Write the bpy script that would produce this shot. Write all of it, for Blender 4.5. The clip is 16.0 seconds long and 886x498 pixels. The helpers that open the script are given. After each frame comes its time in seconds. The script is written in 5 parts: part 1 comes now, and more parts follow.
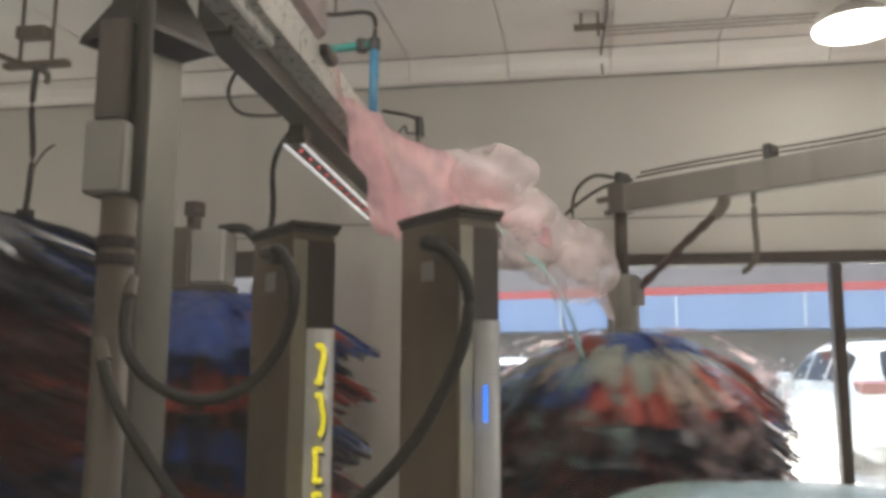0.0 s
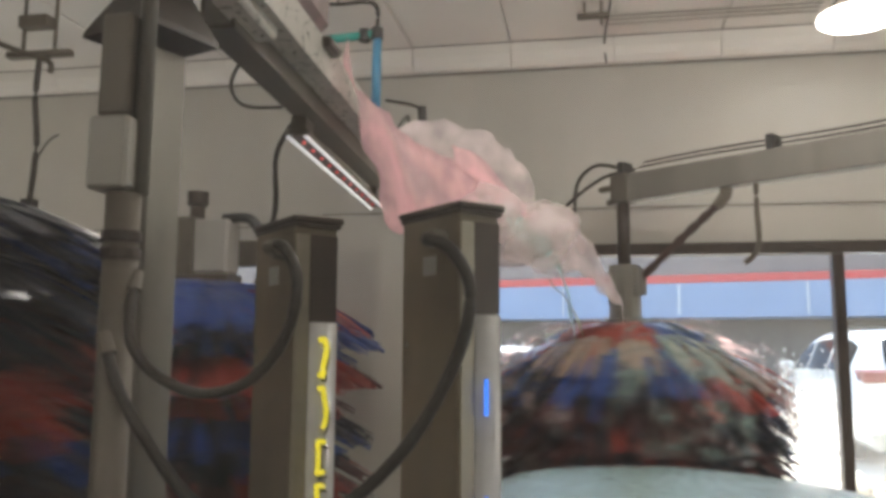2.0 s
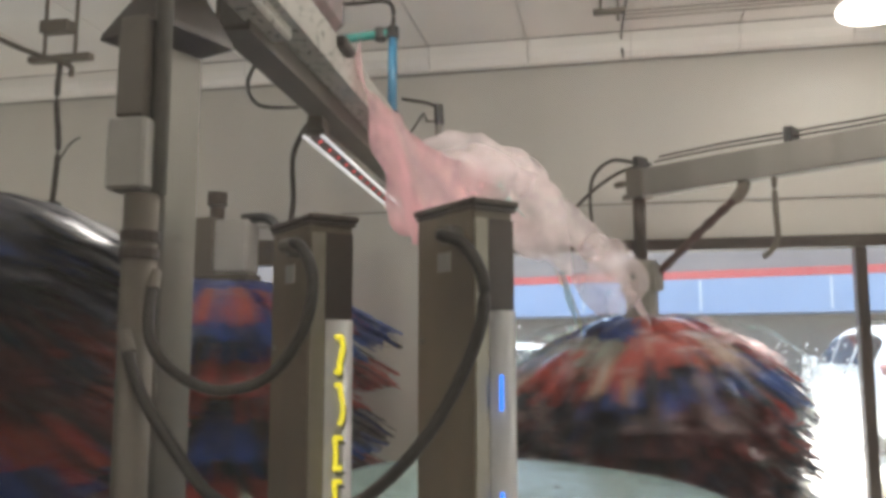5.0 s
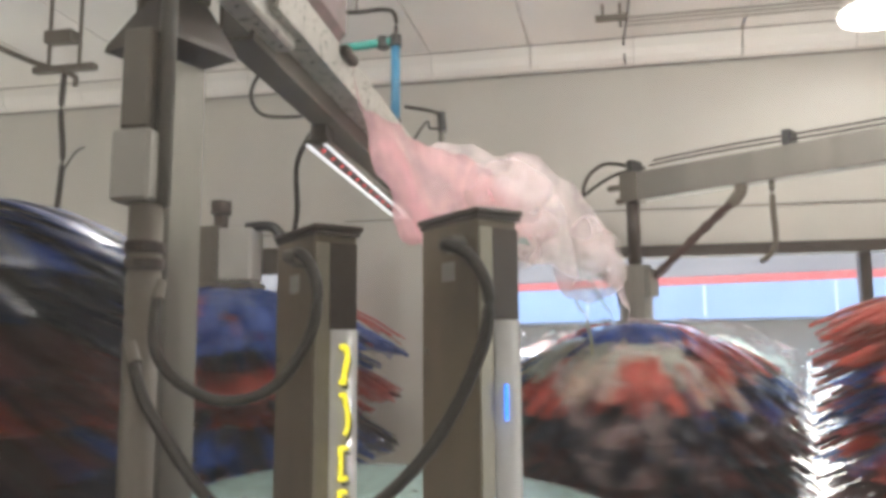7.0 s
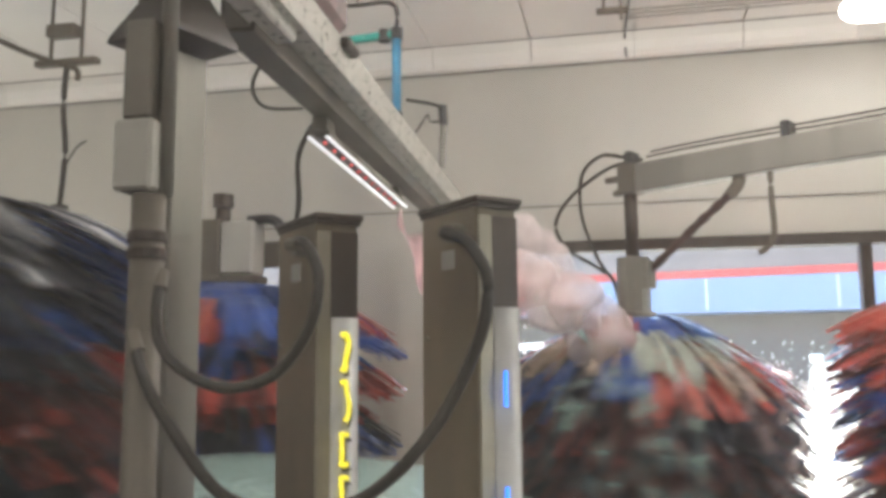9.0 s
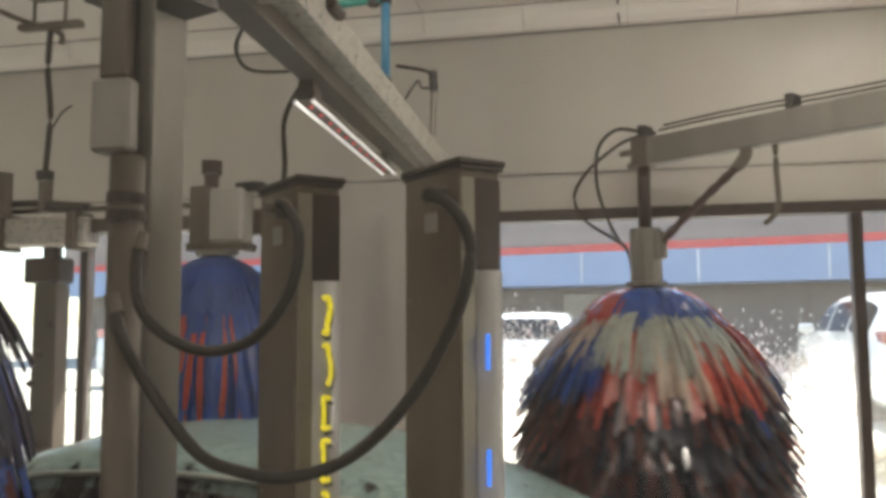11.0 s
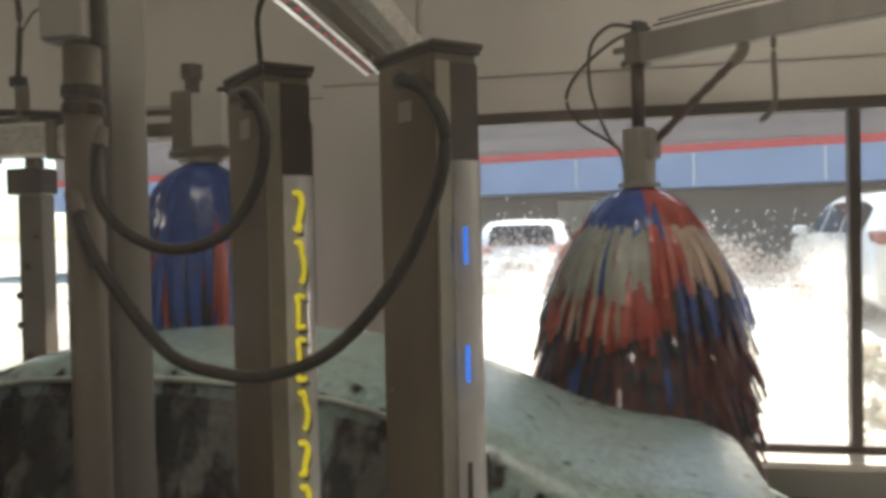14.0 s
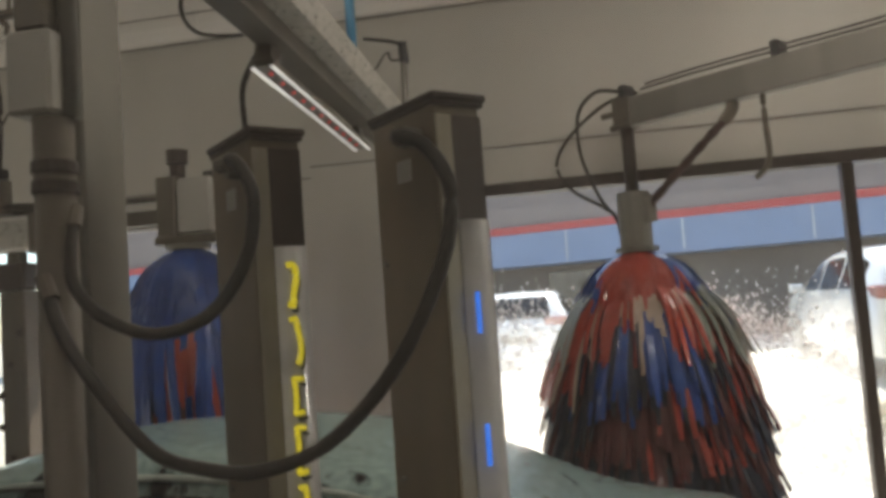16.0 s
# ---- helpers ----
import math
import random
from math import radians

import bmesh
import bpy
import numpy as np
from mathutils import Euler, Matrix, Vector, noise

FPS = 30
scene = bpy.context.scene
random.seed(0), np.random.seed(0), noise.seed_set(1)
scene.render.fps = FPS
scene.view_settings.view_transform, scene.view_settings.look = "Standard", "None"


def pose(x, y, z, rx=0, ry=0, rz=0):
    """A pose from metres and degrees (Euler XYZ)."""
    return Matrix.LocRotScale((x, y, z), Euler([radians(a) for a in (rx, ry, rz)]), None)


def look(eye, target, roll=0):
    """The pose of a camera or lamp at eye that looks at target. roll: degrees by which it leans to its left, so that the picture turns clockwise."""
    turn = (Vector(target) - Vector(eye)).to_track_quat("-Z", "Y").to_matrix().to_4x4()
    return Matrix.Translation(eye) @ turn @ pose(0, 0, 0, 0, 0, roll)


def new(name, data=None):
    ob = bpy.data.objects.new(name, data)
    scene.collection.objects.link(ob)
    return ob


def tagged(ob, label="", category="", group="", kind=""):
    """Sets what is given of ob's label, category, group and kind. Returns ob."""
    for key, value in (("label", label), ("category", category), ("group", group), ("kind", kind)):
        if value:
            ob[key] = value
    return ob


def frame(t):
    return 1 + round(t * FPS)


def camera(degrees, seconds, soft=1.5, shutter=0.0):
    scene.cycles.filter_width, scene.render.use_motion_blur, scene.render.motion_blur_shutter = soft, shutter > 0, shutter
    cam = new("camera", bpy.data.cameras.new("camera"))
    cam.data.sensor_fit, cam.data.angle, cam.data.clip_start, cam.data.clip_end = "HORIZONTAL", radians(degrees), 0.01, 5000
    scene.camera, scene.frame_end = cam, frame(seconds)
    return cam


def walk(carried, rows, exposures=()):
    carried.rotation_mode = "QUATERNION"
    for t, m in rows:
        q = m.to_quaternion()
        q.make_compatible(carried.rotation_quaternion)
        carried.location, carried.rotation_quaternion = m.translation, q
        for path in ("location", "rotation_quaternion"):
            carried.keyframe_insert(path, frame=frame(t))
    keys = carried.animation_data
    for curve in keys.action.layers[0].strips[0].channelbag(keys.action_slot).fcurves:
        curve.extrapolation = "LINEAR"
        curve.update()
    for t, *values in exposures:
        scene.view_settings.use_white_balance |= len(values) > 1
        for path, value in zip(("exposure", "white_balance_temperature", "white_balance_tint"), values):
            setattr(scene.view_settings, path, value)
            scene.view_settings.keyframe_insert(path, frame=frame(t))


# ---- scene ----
cam = camera(56.5, 16.0, soft=4.0, shutter=0.3)
PATH = [
    (0, (0.261, 0.582, 2.025), (-0.083, 2.532, 2.309), 0.3),
    (0.5, (0.269, 0.597, 2.049), (-0.085, 2.55, 2.298), 0.2),
    (1, (0.269, 0.583, 2.053), (-0.085, 2.535, 2.312), 0.1),
    (1.5, (0.266, 0.582, 2.043), (-0.082, 2.537, 2.283), -0.3),
    (2, (0.267, 0.567, 2.04), (-0.085, 2.52, 2.293), 0.4),
    (2.5, (0.271, 0.565, 2.045), (-0.107, 2.513, 2.294), 0.4),
    (3, (0.278, 0.554, 2.04), (-0.11, 2.499, 2.3), 0.1),
    (3.5, (0.27, 0.573, 2.036), (-0.127, 2.517, 2.284), -0.1),
    (4, (0.277, 0.569, 2.033), (-0.12, 2.515, 2.273), -0.1),
    (6.5, (0.281, 0.56, 2.041), (-0.125, 2.5, 2.306), -0.0),
    (7, (0.279, 0.56, 2.042), (-0.128, 2.501, 2.306), -0.3),
    (7.5, (0.284, 0.553, 2.043), (-0.119, 2.494, 2.304), -0.3),
    (8, (0.287, 0.548, 2.042), (-0.117, 2.488, 2.307), -0.4),
    (8.5, (0.287, 0.544, 2.034), (-0.127, 2.484, 2.292), -0.4),
    (11, (0.306, 0.572, 2.012), (-0.093, 2.523, 2.191), -0.3),
    (11.5, (0.326, 0.558, 2.01), (-0.099, 2.508, 2.138), -1.3),
    (12, (0.364, 0.55, 2.005), (-0.072, 2.499, 2.115), -1.9),
    (12.5, (0.396, 0.523, 1.99), (-0.108, 2.457, 2.076), -1.8),
    (13, (0.413, 0.557, 1.96), (-0.141, 2.478, 2.008), 1.0),
    (13.5, (0.389, 0.606, 1.997), (-0.114, 2.541, 1.965), -2.6),
    (14, (0.33, 0.659, 1.978), (-0.064, 2.62, 1.939), -1.2),
    (14.5, (0.209, 0.749, 1.97), (0.007, 2.739, 1.965), -0.5),
    (15, (0.218, 0.798, 1.961), (0.063, 2.792, 1.934), -1.6),
    (15.5, (0.253, 0.788, 1.965), (-0.047, 2.763, 2.07), -2.5),
    (16, (0.267, 0.798, 1.96), (-0.095, 2.759, 2.109), -4.1),
]
EXPOSURES = [(0.0, 2.26, 6600, 12), (4.2, 2.30, 6600, 12), (6.3, 2.88, 6350, 12), (8.7, 2.98, 6350, 11.5), (10.8, 2.20, 6950, 12), (12.5, 1.62, 7050, 13), (14.5, 1.68, 7050, 13), (16.0, 1.44, 6950, 13)]
walk(cam, [(t, look(e, g, r)) for t, e, g, r in PATH], EXPOSURES)

# ---- world and lights ----
SUN_EL, SUN_AZ = 52.0, 14.0  # the sun stands beyond the window wall
world = bpy.data.worlds.new("sky")
scene.world = world
world.use_nodes = True
wn = world.node_tree.nodes
sky = wn.new("ShaderNodeTexSky")
sky.sky_type, sky.sun_disc = "NISHITA", False
sky.sun_elevation, sky.sun_rotation = radians(SUN_EL), radians(SUN_AZ)
wn["Background"].inputs[1].default_value = 0.14
world.node_tree.links.new(sky.outputs[0], wn["Background"].inputs[0])
sun_data = bpy.data.lights.new("sun", "SUN")
sun_data.energy, sun_data.angle, sun_data.color = 5.0, radians(0.5), (1.0, 0.95, 0.87)
sun = new("sun", sun_data)
sd = Vector((math.sin(radians(SUN_AZ)) * math.cos(radians(SUN_EL)), math.cos(radians(SUN_AZ)) * math.cos(radians(SUN_EL)), math.sin(radians(SUN_EL))))
sun.matrix_world = look(tuple(sd * 50), (0, 0, 0))
# first lamp is real; the other six are unseen fill added to brighten the tunnel
LAMPS_AND_FILL = [(2.04, 6.15, 0.15), (-1.5, 3.9, 3.2), (0.9, 4.1, 11.5), (4.4, 4.1, 5.5), (-6.2, 4.2, 1.2), (1.2, -0.4, 8.0), (-3.0, -0.4, 6.5)]


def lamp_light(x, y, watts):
    d = bpy.data.lights.new("lamp_or_fill", "POINT")
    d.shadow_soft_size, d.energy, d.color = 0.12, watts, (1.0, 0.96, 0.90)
    o = new("lamp_or_fill_light", d)
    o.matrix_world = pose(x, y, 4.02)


for lx, ly, lw in LAMPS_AND_FILL:
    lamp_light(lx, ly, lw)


# ---- materials ----
def mat(name, col, rough=0.5, metal=0.0, var=0.25, scale=6.0, bump=0.0, col2=None, emit=0.0, coat=0.0, trans=0.0, alpha=1.0, streak=False, fine=40.0, spec=0.5):
    m = bpy.data.materials.new(name)
    m.use_nodes = True
    n, l = m.node_tree.nodes, m.node_tree.links
    b = n["Principled BSDF"]
    tc = n.new("ShaderNodeTexCoord")
    mp = n.new("ShaderNodeMapping")
    l.new(tc.outputs["Object"], mp.inputs[0])
    if streak:
        mp.inputs["Scale"].default_value = (1, 1, 0.12)
    a = n.new("ShaderNodeTexNoise")
    a.inputs["Scale"].default_value, a.inputs["Detail"].default_value = scale, 5
    f = n.new("ShaderNodeTexNoise")
    f.inputs["Scale"].default_value, f.inputs["Detail"].default_value = fine, 4
    l.new(mp.outputs[0], a.inputs[0])
    l.new(tc.outputs["Object"], f.inputs[0])
    add = n.new("ShaderNodeMath")
    add.operation = "MULTIPLY_ADD"
    add.inputs[1].default_value = 0.35
    l.new(f.outputs[0], add.inputs[0])
    l.new(a.outputs[0], add.inputs[2])
    r = n.new("ShaderNodeValToRGB")
    c2 = col2 or tuple(c * (1 - var) for c in col)
    r.color_ramp.elements[0].position, r.color_ramp.elements[1].position = 0.45, 0.9
    r.color_ramp.elements[0].color, r.color_ramp.elements[1].color = (*c2, 1), (*col, 1)
    l.new(add.outputs[0], r.inputs[0])
    oi = n.new("ShaderNodeObjectInfo")
    hs = n.new("ShaderNodeHueSaturation")
    mr = n.new("ShaderNodeMapRange")
    mr.inputs[3].default_value, mr.inputs[4].default_value = 0.85, 1.12
    l.new(oi.outputs["Random"], mr.inputs[0])
    l.new(mr.outputs[0], hs.inputs["Value"])
    l.new(r.outputs[0], hs.inputs["Color"])
    l.new(hs.outputs[0], b.inputs["Base Color"])
    b.inputs["Metallic"].default_value = metal
    b.inputs["Specular IOR Level"].default_value = spec
    rr = n.new("ShaderNodeMapRange")
    rr.inputs[3].default_value, rr.inputs[4].default_value = max(0.02, rough - 0.12), min(1, rough + 0.12)
    l.new(f.outputs[0], rr.inputs[0])
    l.new(rr.outputs[0], b.inputs["Roughness"])
    b.inputs["Coat Weight"].default_value = coat
    b.inputs["Transmission Weight"].default_value = trans
    b.inputs["Alpha"].default_value = alpha
    if emit:
        b.inputs["Emission Color"].default_value = (*col, 1)
        b.inputs["Emission Strength"].default_value = emit
    if bump:
        bp = n.new("ShaderNodeBump")
        bp.inputs["Strength"].default_value, bp.inputs["Distance"].default_value = bump, 0.02
        l.new(add.outputs[0], bp.inputs["Height"])
        l.new(bp.outputs[0], b.inputs["Normal"])
    return m


def glass(name, tint=(0.9, 0.95, 0.95), rough=0.03, clear=0.92):
    """Thin pane: mostly clear, a little gloss."""
    m = bpy.data.materials.new(name)
    m.use_nodes = True
    n, l = m.node_tree.nodes, m.node_tree.links
    n.remove(n["Principled BSDF"])
    t, g, mix, fr = (n.new("ShaderNodeBsdfTransparent"), n.new("ShaderNodeBsdfGlossy"), n.new("ShaderNodeMixShader"), n.new("ShaderNodeFresnel"))
    t.inputs[0].default_value = (*tint, 1)
    g.inputs["Roughness"].default_value = rough
    fr.inputs[0].default_value = 1.45
    l.new(fr.outputs[0], mix.inputs[0])
    l.new(t.outputs[0], mix.inputs[1])
    l.new(g.outputs[0], mix.inputs[2])
    l.new(mix.outputs[0], n["Material Output"].inputs[0])
    return m


def soap_haze_glass(name, top, most):
    """Storefront pane with a dried soap film and painted haze low down, patchy and uneven at its upper edge."""
    m = glass(name)
    n, l = m.node_tree.nodes, m.node_tree.links
    clear = n["Mix Shader"]
    tc, sp, no, fi = n.new("ShaderNodeTexCoord"), n.new("ShaderNodeSeparateXYZ"), n.new("ShaderNodeTexNoise"), n.new("ShaderNodeTexNoise")
    no.inputs["Scale"].default_value, no.inputs["Detail"].default_value = 1.6, 6
    fi.inputs["Scale"].default_value, fi.inputs["Detail"].default_value = 22, 4
    for q in (sp, no, fi):
        l.new(tc.outputs["Object"], q.inputs[0])
    edge, mask, grain, amount = n.new("ShaderNodeMath"), n.new("ShaderNodeMapRange"), n.new("ShaderNodeMapRange"), n.new("ShaderNodeMath")
    edge.operation = "MULTIPLY_ADD"
    edge.inputs[1].default_value = -1.1
    l.new(no.outputs[0], edge.inputs[0]), l.new(sp.outputs[2], edge.inputs[2])
    mask.inputs[1].default_value, mask.inputs[2].default_value = top - 0.55 + 0.12, top - 0.55 - 0.45
    mask.inputs[3].default_value, mask.inputs[4].default_value = 0.008, most
    l.new(edge.outputs[0], mask.inputs[0])
    grain.inputs[1].default_value, grain.inputs[2].default_value, grain.inputs[3].default_value, grain.inputs[4].default_value = 0.3, 0.7, 0.55, 1.2
    l.new(fi.outputs[0], grain.inputs[0])
    amount.operation = "MULTIPLY"
    l.new(mask.outputs[0], amount.inputs[0]), l.new(grain.outputs[0], amount.inputs[1])
    tr, mx = n.new("ShaderNodeBsdfTranslucent"), n.new("ShaderNodeMixShader")
    tr.inputs[0].default_value = (0.9, 0.9, 0.88, 1)
    l.new(amount.outputs[0], mx.inputs[0])
    l.new(clear.outputs[0], mx.inputs[1]), l.new(tr.outputs[0], mx.inputs[2])
    l.new(mx.outputs[0], n["Material Output"].inputs[0])
    return m


def foam_mat(name, col, alpha, thin=0.45, scale=4, gap=0.3):
    """Wet foam: soft translucent scatter with holes."""
    m = bpy.data.materials.new(name)
    m.use_nodes = True
    n, l = m.node_tree.nodes, m.node_tree.links
    b = n["Principled BSDF"]
    tc, no = n.new("ShaderNodeTexCoord"), n.new("ShaderNodeTexNoise")
    no.inputs["Scale"].default_value, no.inputs["Detail"].default_value = scale, 5
    l.new(tc.outputs["Object"], no.inputs[0])
    r = n.new("ShaderNodeValToRGB")
    r.color_ramp.elements[0].position, r.color_ramp.elements[1].position = 0.36, 0.62
    r.color_ramp.elements[0].color, r.color_ramp.elements[1].color = (*[c * 0.93 for c in col], 1), (*col, 1)
    l.new(no.outputs[0], r.inputs[0])
    l.new(r.outputs[0], b.inputs["Base Color"])
    b.inputs["Roughness"].default_value = 0.35
    b.inputs["Subsurface Weight"].default_value = 0.0
    tr = n.new("ShaderNodeBsdfTranslucent")
    l.new(r.outputs[0], tr.inputs[0])
    mx = n.new("ShaderNodeMixShader")
    mx.inputs[0].default_value = 0.35
    l.new(b.outputs[0], mx.inputs[1])
    l.new(tr.outputs[0], mx.inputs[2])
    tp = n.new("ShaderNodeBsdfTransparent")
    mr = n.new("ShaderNodeMapRange")
    mr.inputs[1].default_value, mr.inputs[2].default_value = gap, 0.65
    mr.inputs[3].default_value, mr.inputs[4].default_value = alpha * thin, min(1.0, alpha * 1.1)
    l.new(no.outputs[0], mr.inputs[0])
    m2 = n.new("ShaderNodeMixShader")
    l.new(mr.outputs[0], m2.inputs[0])
    l.new(tp.outputs[0], m2.inputs[1])
    l.new(mx.outputs[0], m2.inputs[2])
    l.new(m2.outputs[0], n["Material Output"].inputs[0])
    bp = n.new("ShaderNodeBump")
    bp.inputs["Strength"].default_value, bp.inputs["Distance"].default_value = 0.15, 0.02
    l.new(no.outputs[0], bp.inputs["Height"])
    l.new(bp.outputs[0], b.inputs["Normal"])
    return m


def foamed_paint(name, paint, foam, amount, lift=0.32):
    """Dark wet paint with foam lying on what faces up and running down the sides in streaks."""
    m = bpy.data.materials.new(name)
    m.use_nodes = True
    n, l = m.node_tree.nodes, m.node_tree.links
    b = n["Principled BSDF"]
    tc, ge, sp = n.new("ShaderNodeTexCoord"), n.new("ShaderNodeNewGeometry"), n.new("ShaderNodeSeparateXYZ")
    l.new(ge.outputs["Normal"], sp.inputs[0])
    mp = n.new("ShaderNodeMapping")
    mp.inputs["Scale"].default_value = (1, 1, 0.18)
    l.new(tc.outputs["Object"], mp.inputs[0])
    a, f = n.new("ShaderNodeTexNoise"), n.new("ShaderNodeTexNoise")
    a.inputs["Scale"].default_value, a.inputs["Detail"].default_value = 11, 5
    f.inputs["Scale"].default_value, f.inputs["Detail"].default_value = 28, 5
    l.new(mp.outputs[0], a.inputs[0])
    l.new(tc.outputs["Object"], f.inputs[0])
    up = n.new("ShaderNodeMath")
    up.operation = "MULTIPLY_ADD"
    up.inputs[1].default_value = lift
    l.new(sp.outputs[2], up.inputs[0])
    l.new(a.outputs[0], up.inputs[2])
    r = n.new("ShaderNodeValToRGB")
    r.color_ramp.elements[0].position, r.color_ramp.elements[1].position = 0.56 - amount, 0.66 - amount
    l.new(up.outputs[0], r.inputs[0])
    fc = n.new("ShaderNodeValToRGB")
    fc.color_ramp.elements[0].position, fc.color_ramp.elements[1].position = 0.35, 0.65
    fc.color_ramp.elements[0].color, fc.color_ramp.elements[1].color = (*[c * 0.72 for c in foam], 1), (*foam, 1)
    l.new(f.outputs[0], fc.inputs[0])
    mx = n.new("ShaderNodeMix")
    mx.data_type = "RGBA"
    mx.inputs["A"].default_value = (*paint, 1)
    l.new(r.outputs[0], mx.inputs["Factor"])
    l.new(fc.outputs[0], mx.inputs["B"])
    l.new(mx.outputs["Result"], b.inputs["Base Color"])
    b.inputs["Roughness"].default_value = 0.22
    bp = n.new("ShaderNodeBump")
    bp.inputs["Strength"].default_value, bp.inputs["Distance"].default_value = 0.35, 0.02
    l.new(f.outputs[0], bp.inputs["Height"])
    l.new(bp.outputs[0], b.inputs["Normal"])
    return m


M_WALL = mat("painted_panel_wall", (0.55, 0.53, 0.475), 0.5, var=0.16, scale=1.3, streak=True)
M_CEIL = mat("ceiling_panel", (0.76, 0.74, 0.69), 0.5, var=0.10, scale=1.5)
M_GAP = mat("dark_joint", (0.12, 0.11, 0.09), 0.8)
M_SHADOW_JOINT = mat("grey_shadow_and_joint", (0.30, 0.28, 0.25), 0.7)
M_FLOOR = mat("wet_concrete", (0.26, 0.25, 0.23), 0.25, var=0.4, scale=2.0, bump=0.1)
M_FRAME = mat("bronze_window_frame", (0.055, 0.042, 0.034), 0.45, var=0.3)
M_STEEL = mat("weathered_steel", (0.17, 0.145, 0.115), 0.5, metal=0.25, var=0.4, scale=5, streak=True, bump=0.05)
M_GALV = mat("galvanised_steel", (0.23, 0.215, 0.185), 0.42, metal=0.4, var=0.3, scale=9, streak=True)
M_COL = mat("brown_painted_steel", (0.25, 0.195, 0.135), 0.42, metal=0.15, var=0.48, scale=5, streak=True, bump=0.05)
M_COLDK = mat("dark_brown_steel", (0.062, 0.043, 0.032), 0.5, var=0.4)
M_EDGE = mat("bare_aluminium_edge", (0.42, 0.38, 0.30), 0.35, metal=0.4, var=0.3, streak=True)
M_LENS = mat("frosted_lens", (0.86, 0.85, 0.83), 0.2, var=0.25, scale=5, streak=True, coat=0.3)
M_YELLOW = mat("yellow_lit_letter", (0.62, 0.54, 0.03), 0.4, emit=0.2)
M_BLUELED = mat("blue_lit_bar", (0.04, 0.22, 0.95), 0.4, emit=0.24)
M_DARKLET = mat("dark_letter_edge", (0.05, 0.045, 0.04), 0.5)
M_RUBBER = mat("black_rubber_hose", (0.036, 0.028, 0.020), 0.5, var=0.3, scale=12)
M_BLACK = mat("black_plastic", (0.03, 0.028, 0.026), 0.4)
M_BOX = mat("pale_grey_box", (0.40, 0.38, 0.34), 0.45, var=0.15)
M_PALE = mat("pale_aluminium_channel", (0.55, 0.53, 0.48), 0.3, metal=0.35, var=0.25, scale=7)
M_BLUEPIPE = mat("blue_plastic_pipe", (0.06, 0.25, 0.42), 0.35)
M_TEAL = mat("teal_plastic_pipe", (0.05, 0.36, 0.30), 0.35)
M_REDSTRUT = mat("dull_red_strut", (0.075, 0.042, 0.034), 0.5)
M_LEDLENS = mat("led_lens", (0.85, 0.85, 0.86), 0.12, coat=0.5, var=0.1, emit=0.12)
M_LEDDOT = mat("red_led", (0.80, 0.10, 0.10), 0.3, emit=0.16)
M_LAMP = mat("lamp_diffuser", (1.0, 0.97, 0.90), 0.5, emit=2.2)
M_PINKSOAK = mat("pink_soaked_cloth", (0.34, 0.21, 0.21), 0.5, col2=(0.12, 0.10, 0.09), scale=9, bump=0.2)
M_FOAMP = foam_mat("pink_foam", (0.95, 0.62, 0.65), 0.85)
M_FOAMW = foam_mat("white_foam", (0.93, 0.82, 0.82), 0.72)
M_FOAMB = foam_mat("thin_foam", (0.94, 0.80, 0.80), 0.36)
M_FOAMT = foam_mat("teal_foam", (0.55, 0.80, 0.75), 0.6)
M_CLING = foam_mat("clinging_foam", (0.80, 0.62, 0.62), 0.42, 0.0, 6, 0.46)
M_CLINGT = foam_mat("clinging_teal_foam", (0.50, 0.66, 0.62), 0.40, 0.0, 6, 0.46)
M_FOAMY = foam_mat("yellow_foam", (0.80, 0.78, 0.48), 0.45)
M_RED = mat("red_wash_cloth", (0.44, 0.055, 0.035), 0.30, var=0.35, scale=8, bump=0.08, coat=0.4)
M_BLUE = mat("blue_wash_cloth", (0.018, 0.070, 0.31), 0.30, var=0.35, scale=8, bump=0.08, coat=0.4, spec=0.4)
M_CREAM = mat("pinkish_cream_wash_cloth", (0.50, 0.37, 0.29), 0.42, var=0.4, scale=8, bump=0.1)
M_GREYG = mat("grey_green_wash_cloth", (0.37, 0.39, 0.34), 0.42, var=0.4, scale=8, bump=0.1)
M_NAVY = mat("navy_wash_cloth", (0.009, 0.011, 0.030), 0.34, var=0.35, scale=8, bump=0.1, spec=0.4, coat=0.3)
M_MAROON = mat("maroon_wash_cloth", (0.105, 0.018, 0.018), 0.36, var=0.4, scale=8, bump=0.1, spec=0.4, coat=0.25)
M_CARFOAM = foamed_paint("foamed_dark_paint", (0.012, 0.012, 0.013), (0.30, 0.42, 0.395), -0.20, 0.52)
M_CARGLASS = foamed_paint("foamed_side_glass", (0.016, 0.017, 0.018), (0.24, 0.245, 0.225), -0.05)
M_TRIM = mat("foam_covered_trim", (0.48, 0.55, 0.50), 0.3, var=0.4, scale=14)
M_TYRE = mat("tyre_rubber", (0.02, 0.02, 0.02), 0.7)
M_RIM = mat("alloy_rim", (0.5, 0.5, 0.5), 0.3, metal=0.8)
M_TAIL = mat("tail_lamp", (0.52, 0.24, 0.22), 0.15, coat=0.6)
M_PANE = glass("window_pane")
# the soap film doubles as bright haze over the view outside
M_SOAP_HAZE = soap_haze_glass("soap_haze_window_pane", 1.80, 0.22)
M_HAZED = soap_haze_glass("lightly_hazed_window_pane", 1.6, 0.07)
M_DROP = mat("water_drop", (0.9, 0.92, 0.95), 0.05, var=0.05, coat=1.0)
M_WHITECAR = mat("white_car_paint", (0.80, 0.80, 0.80), 0.2, var=0.04, coat=1.0)
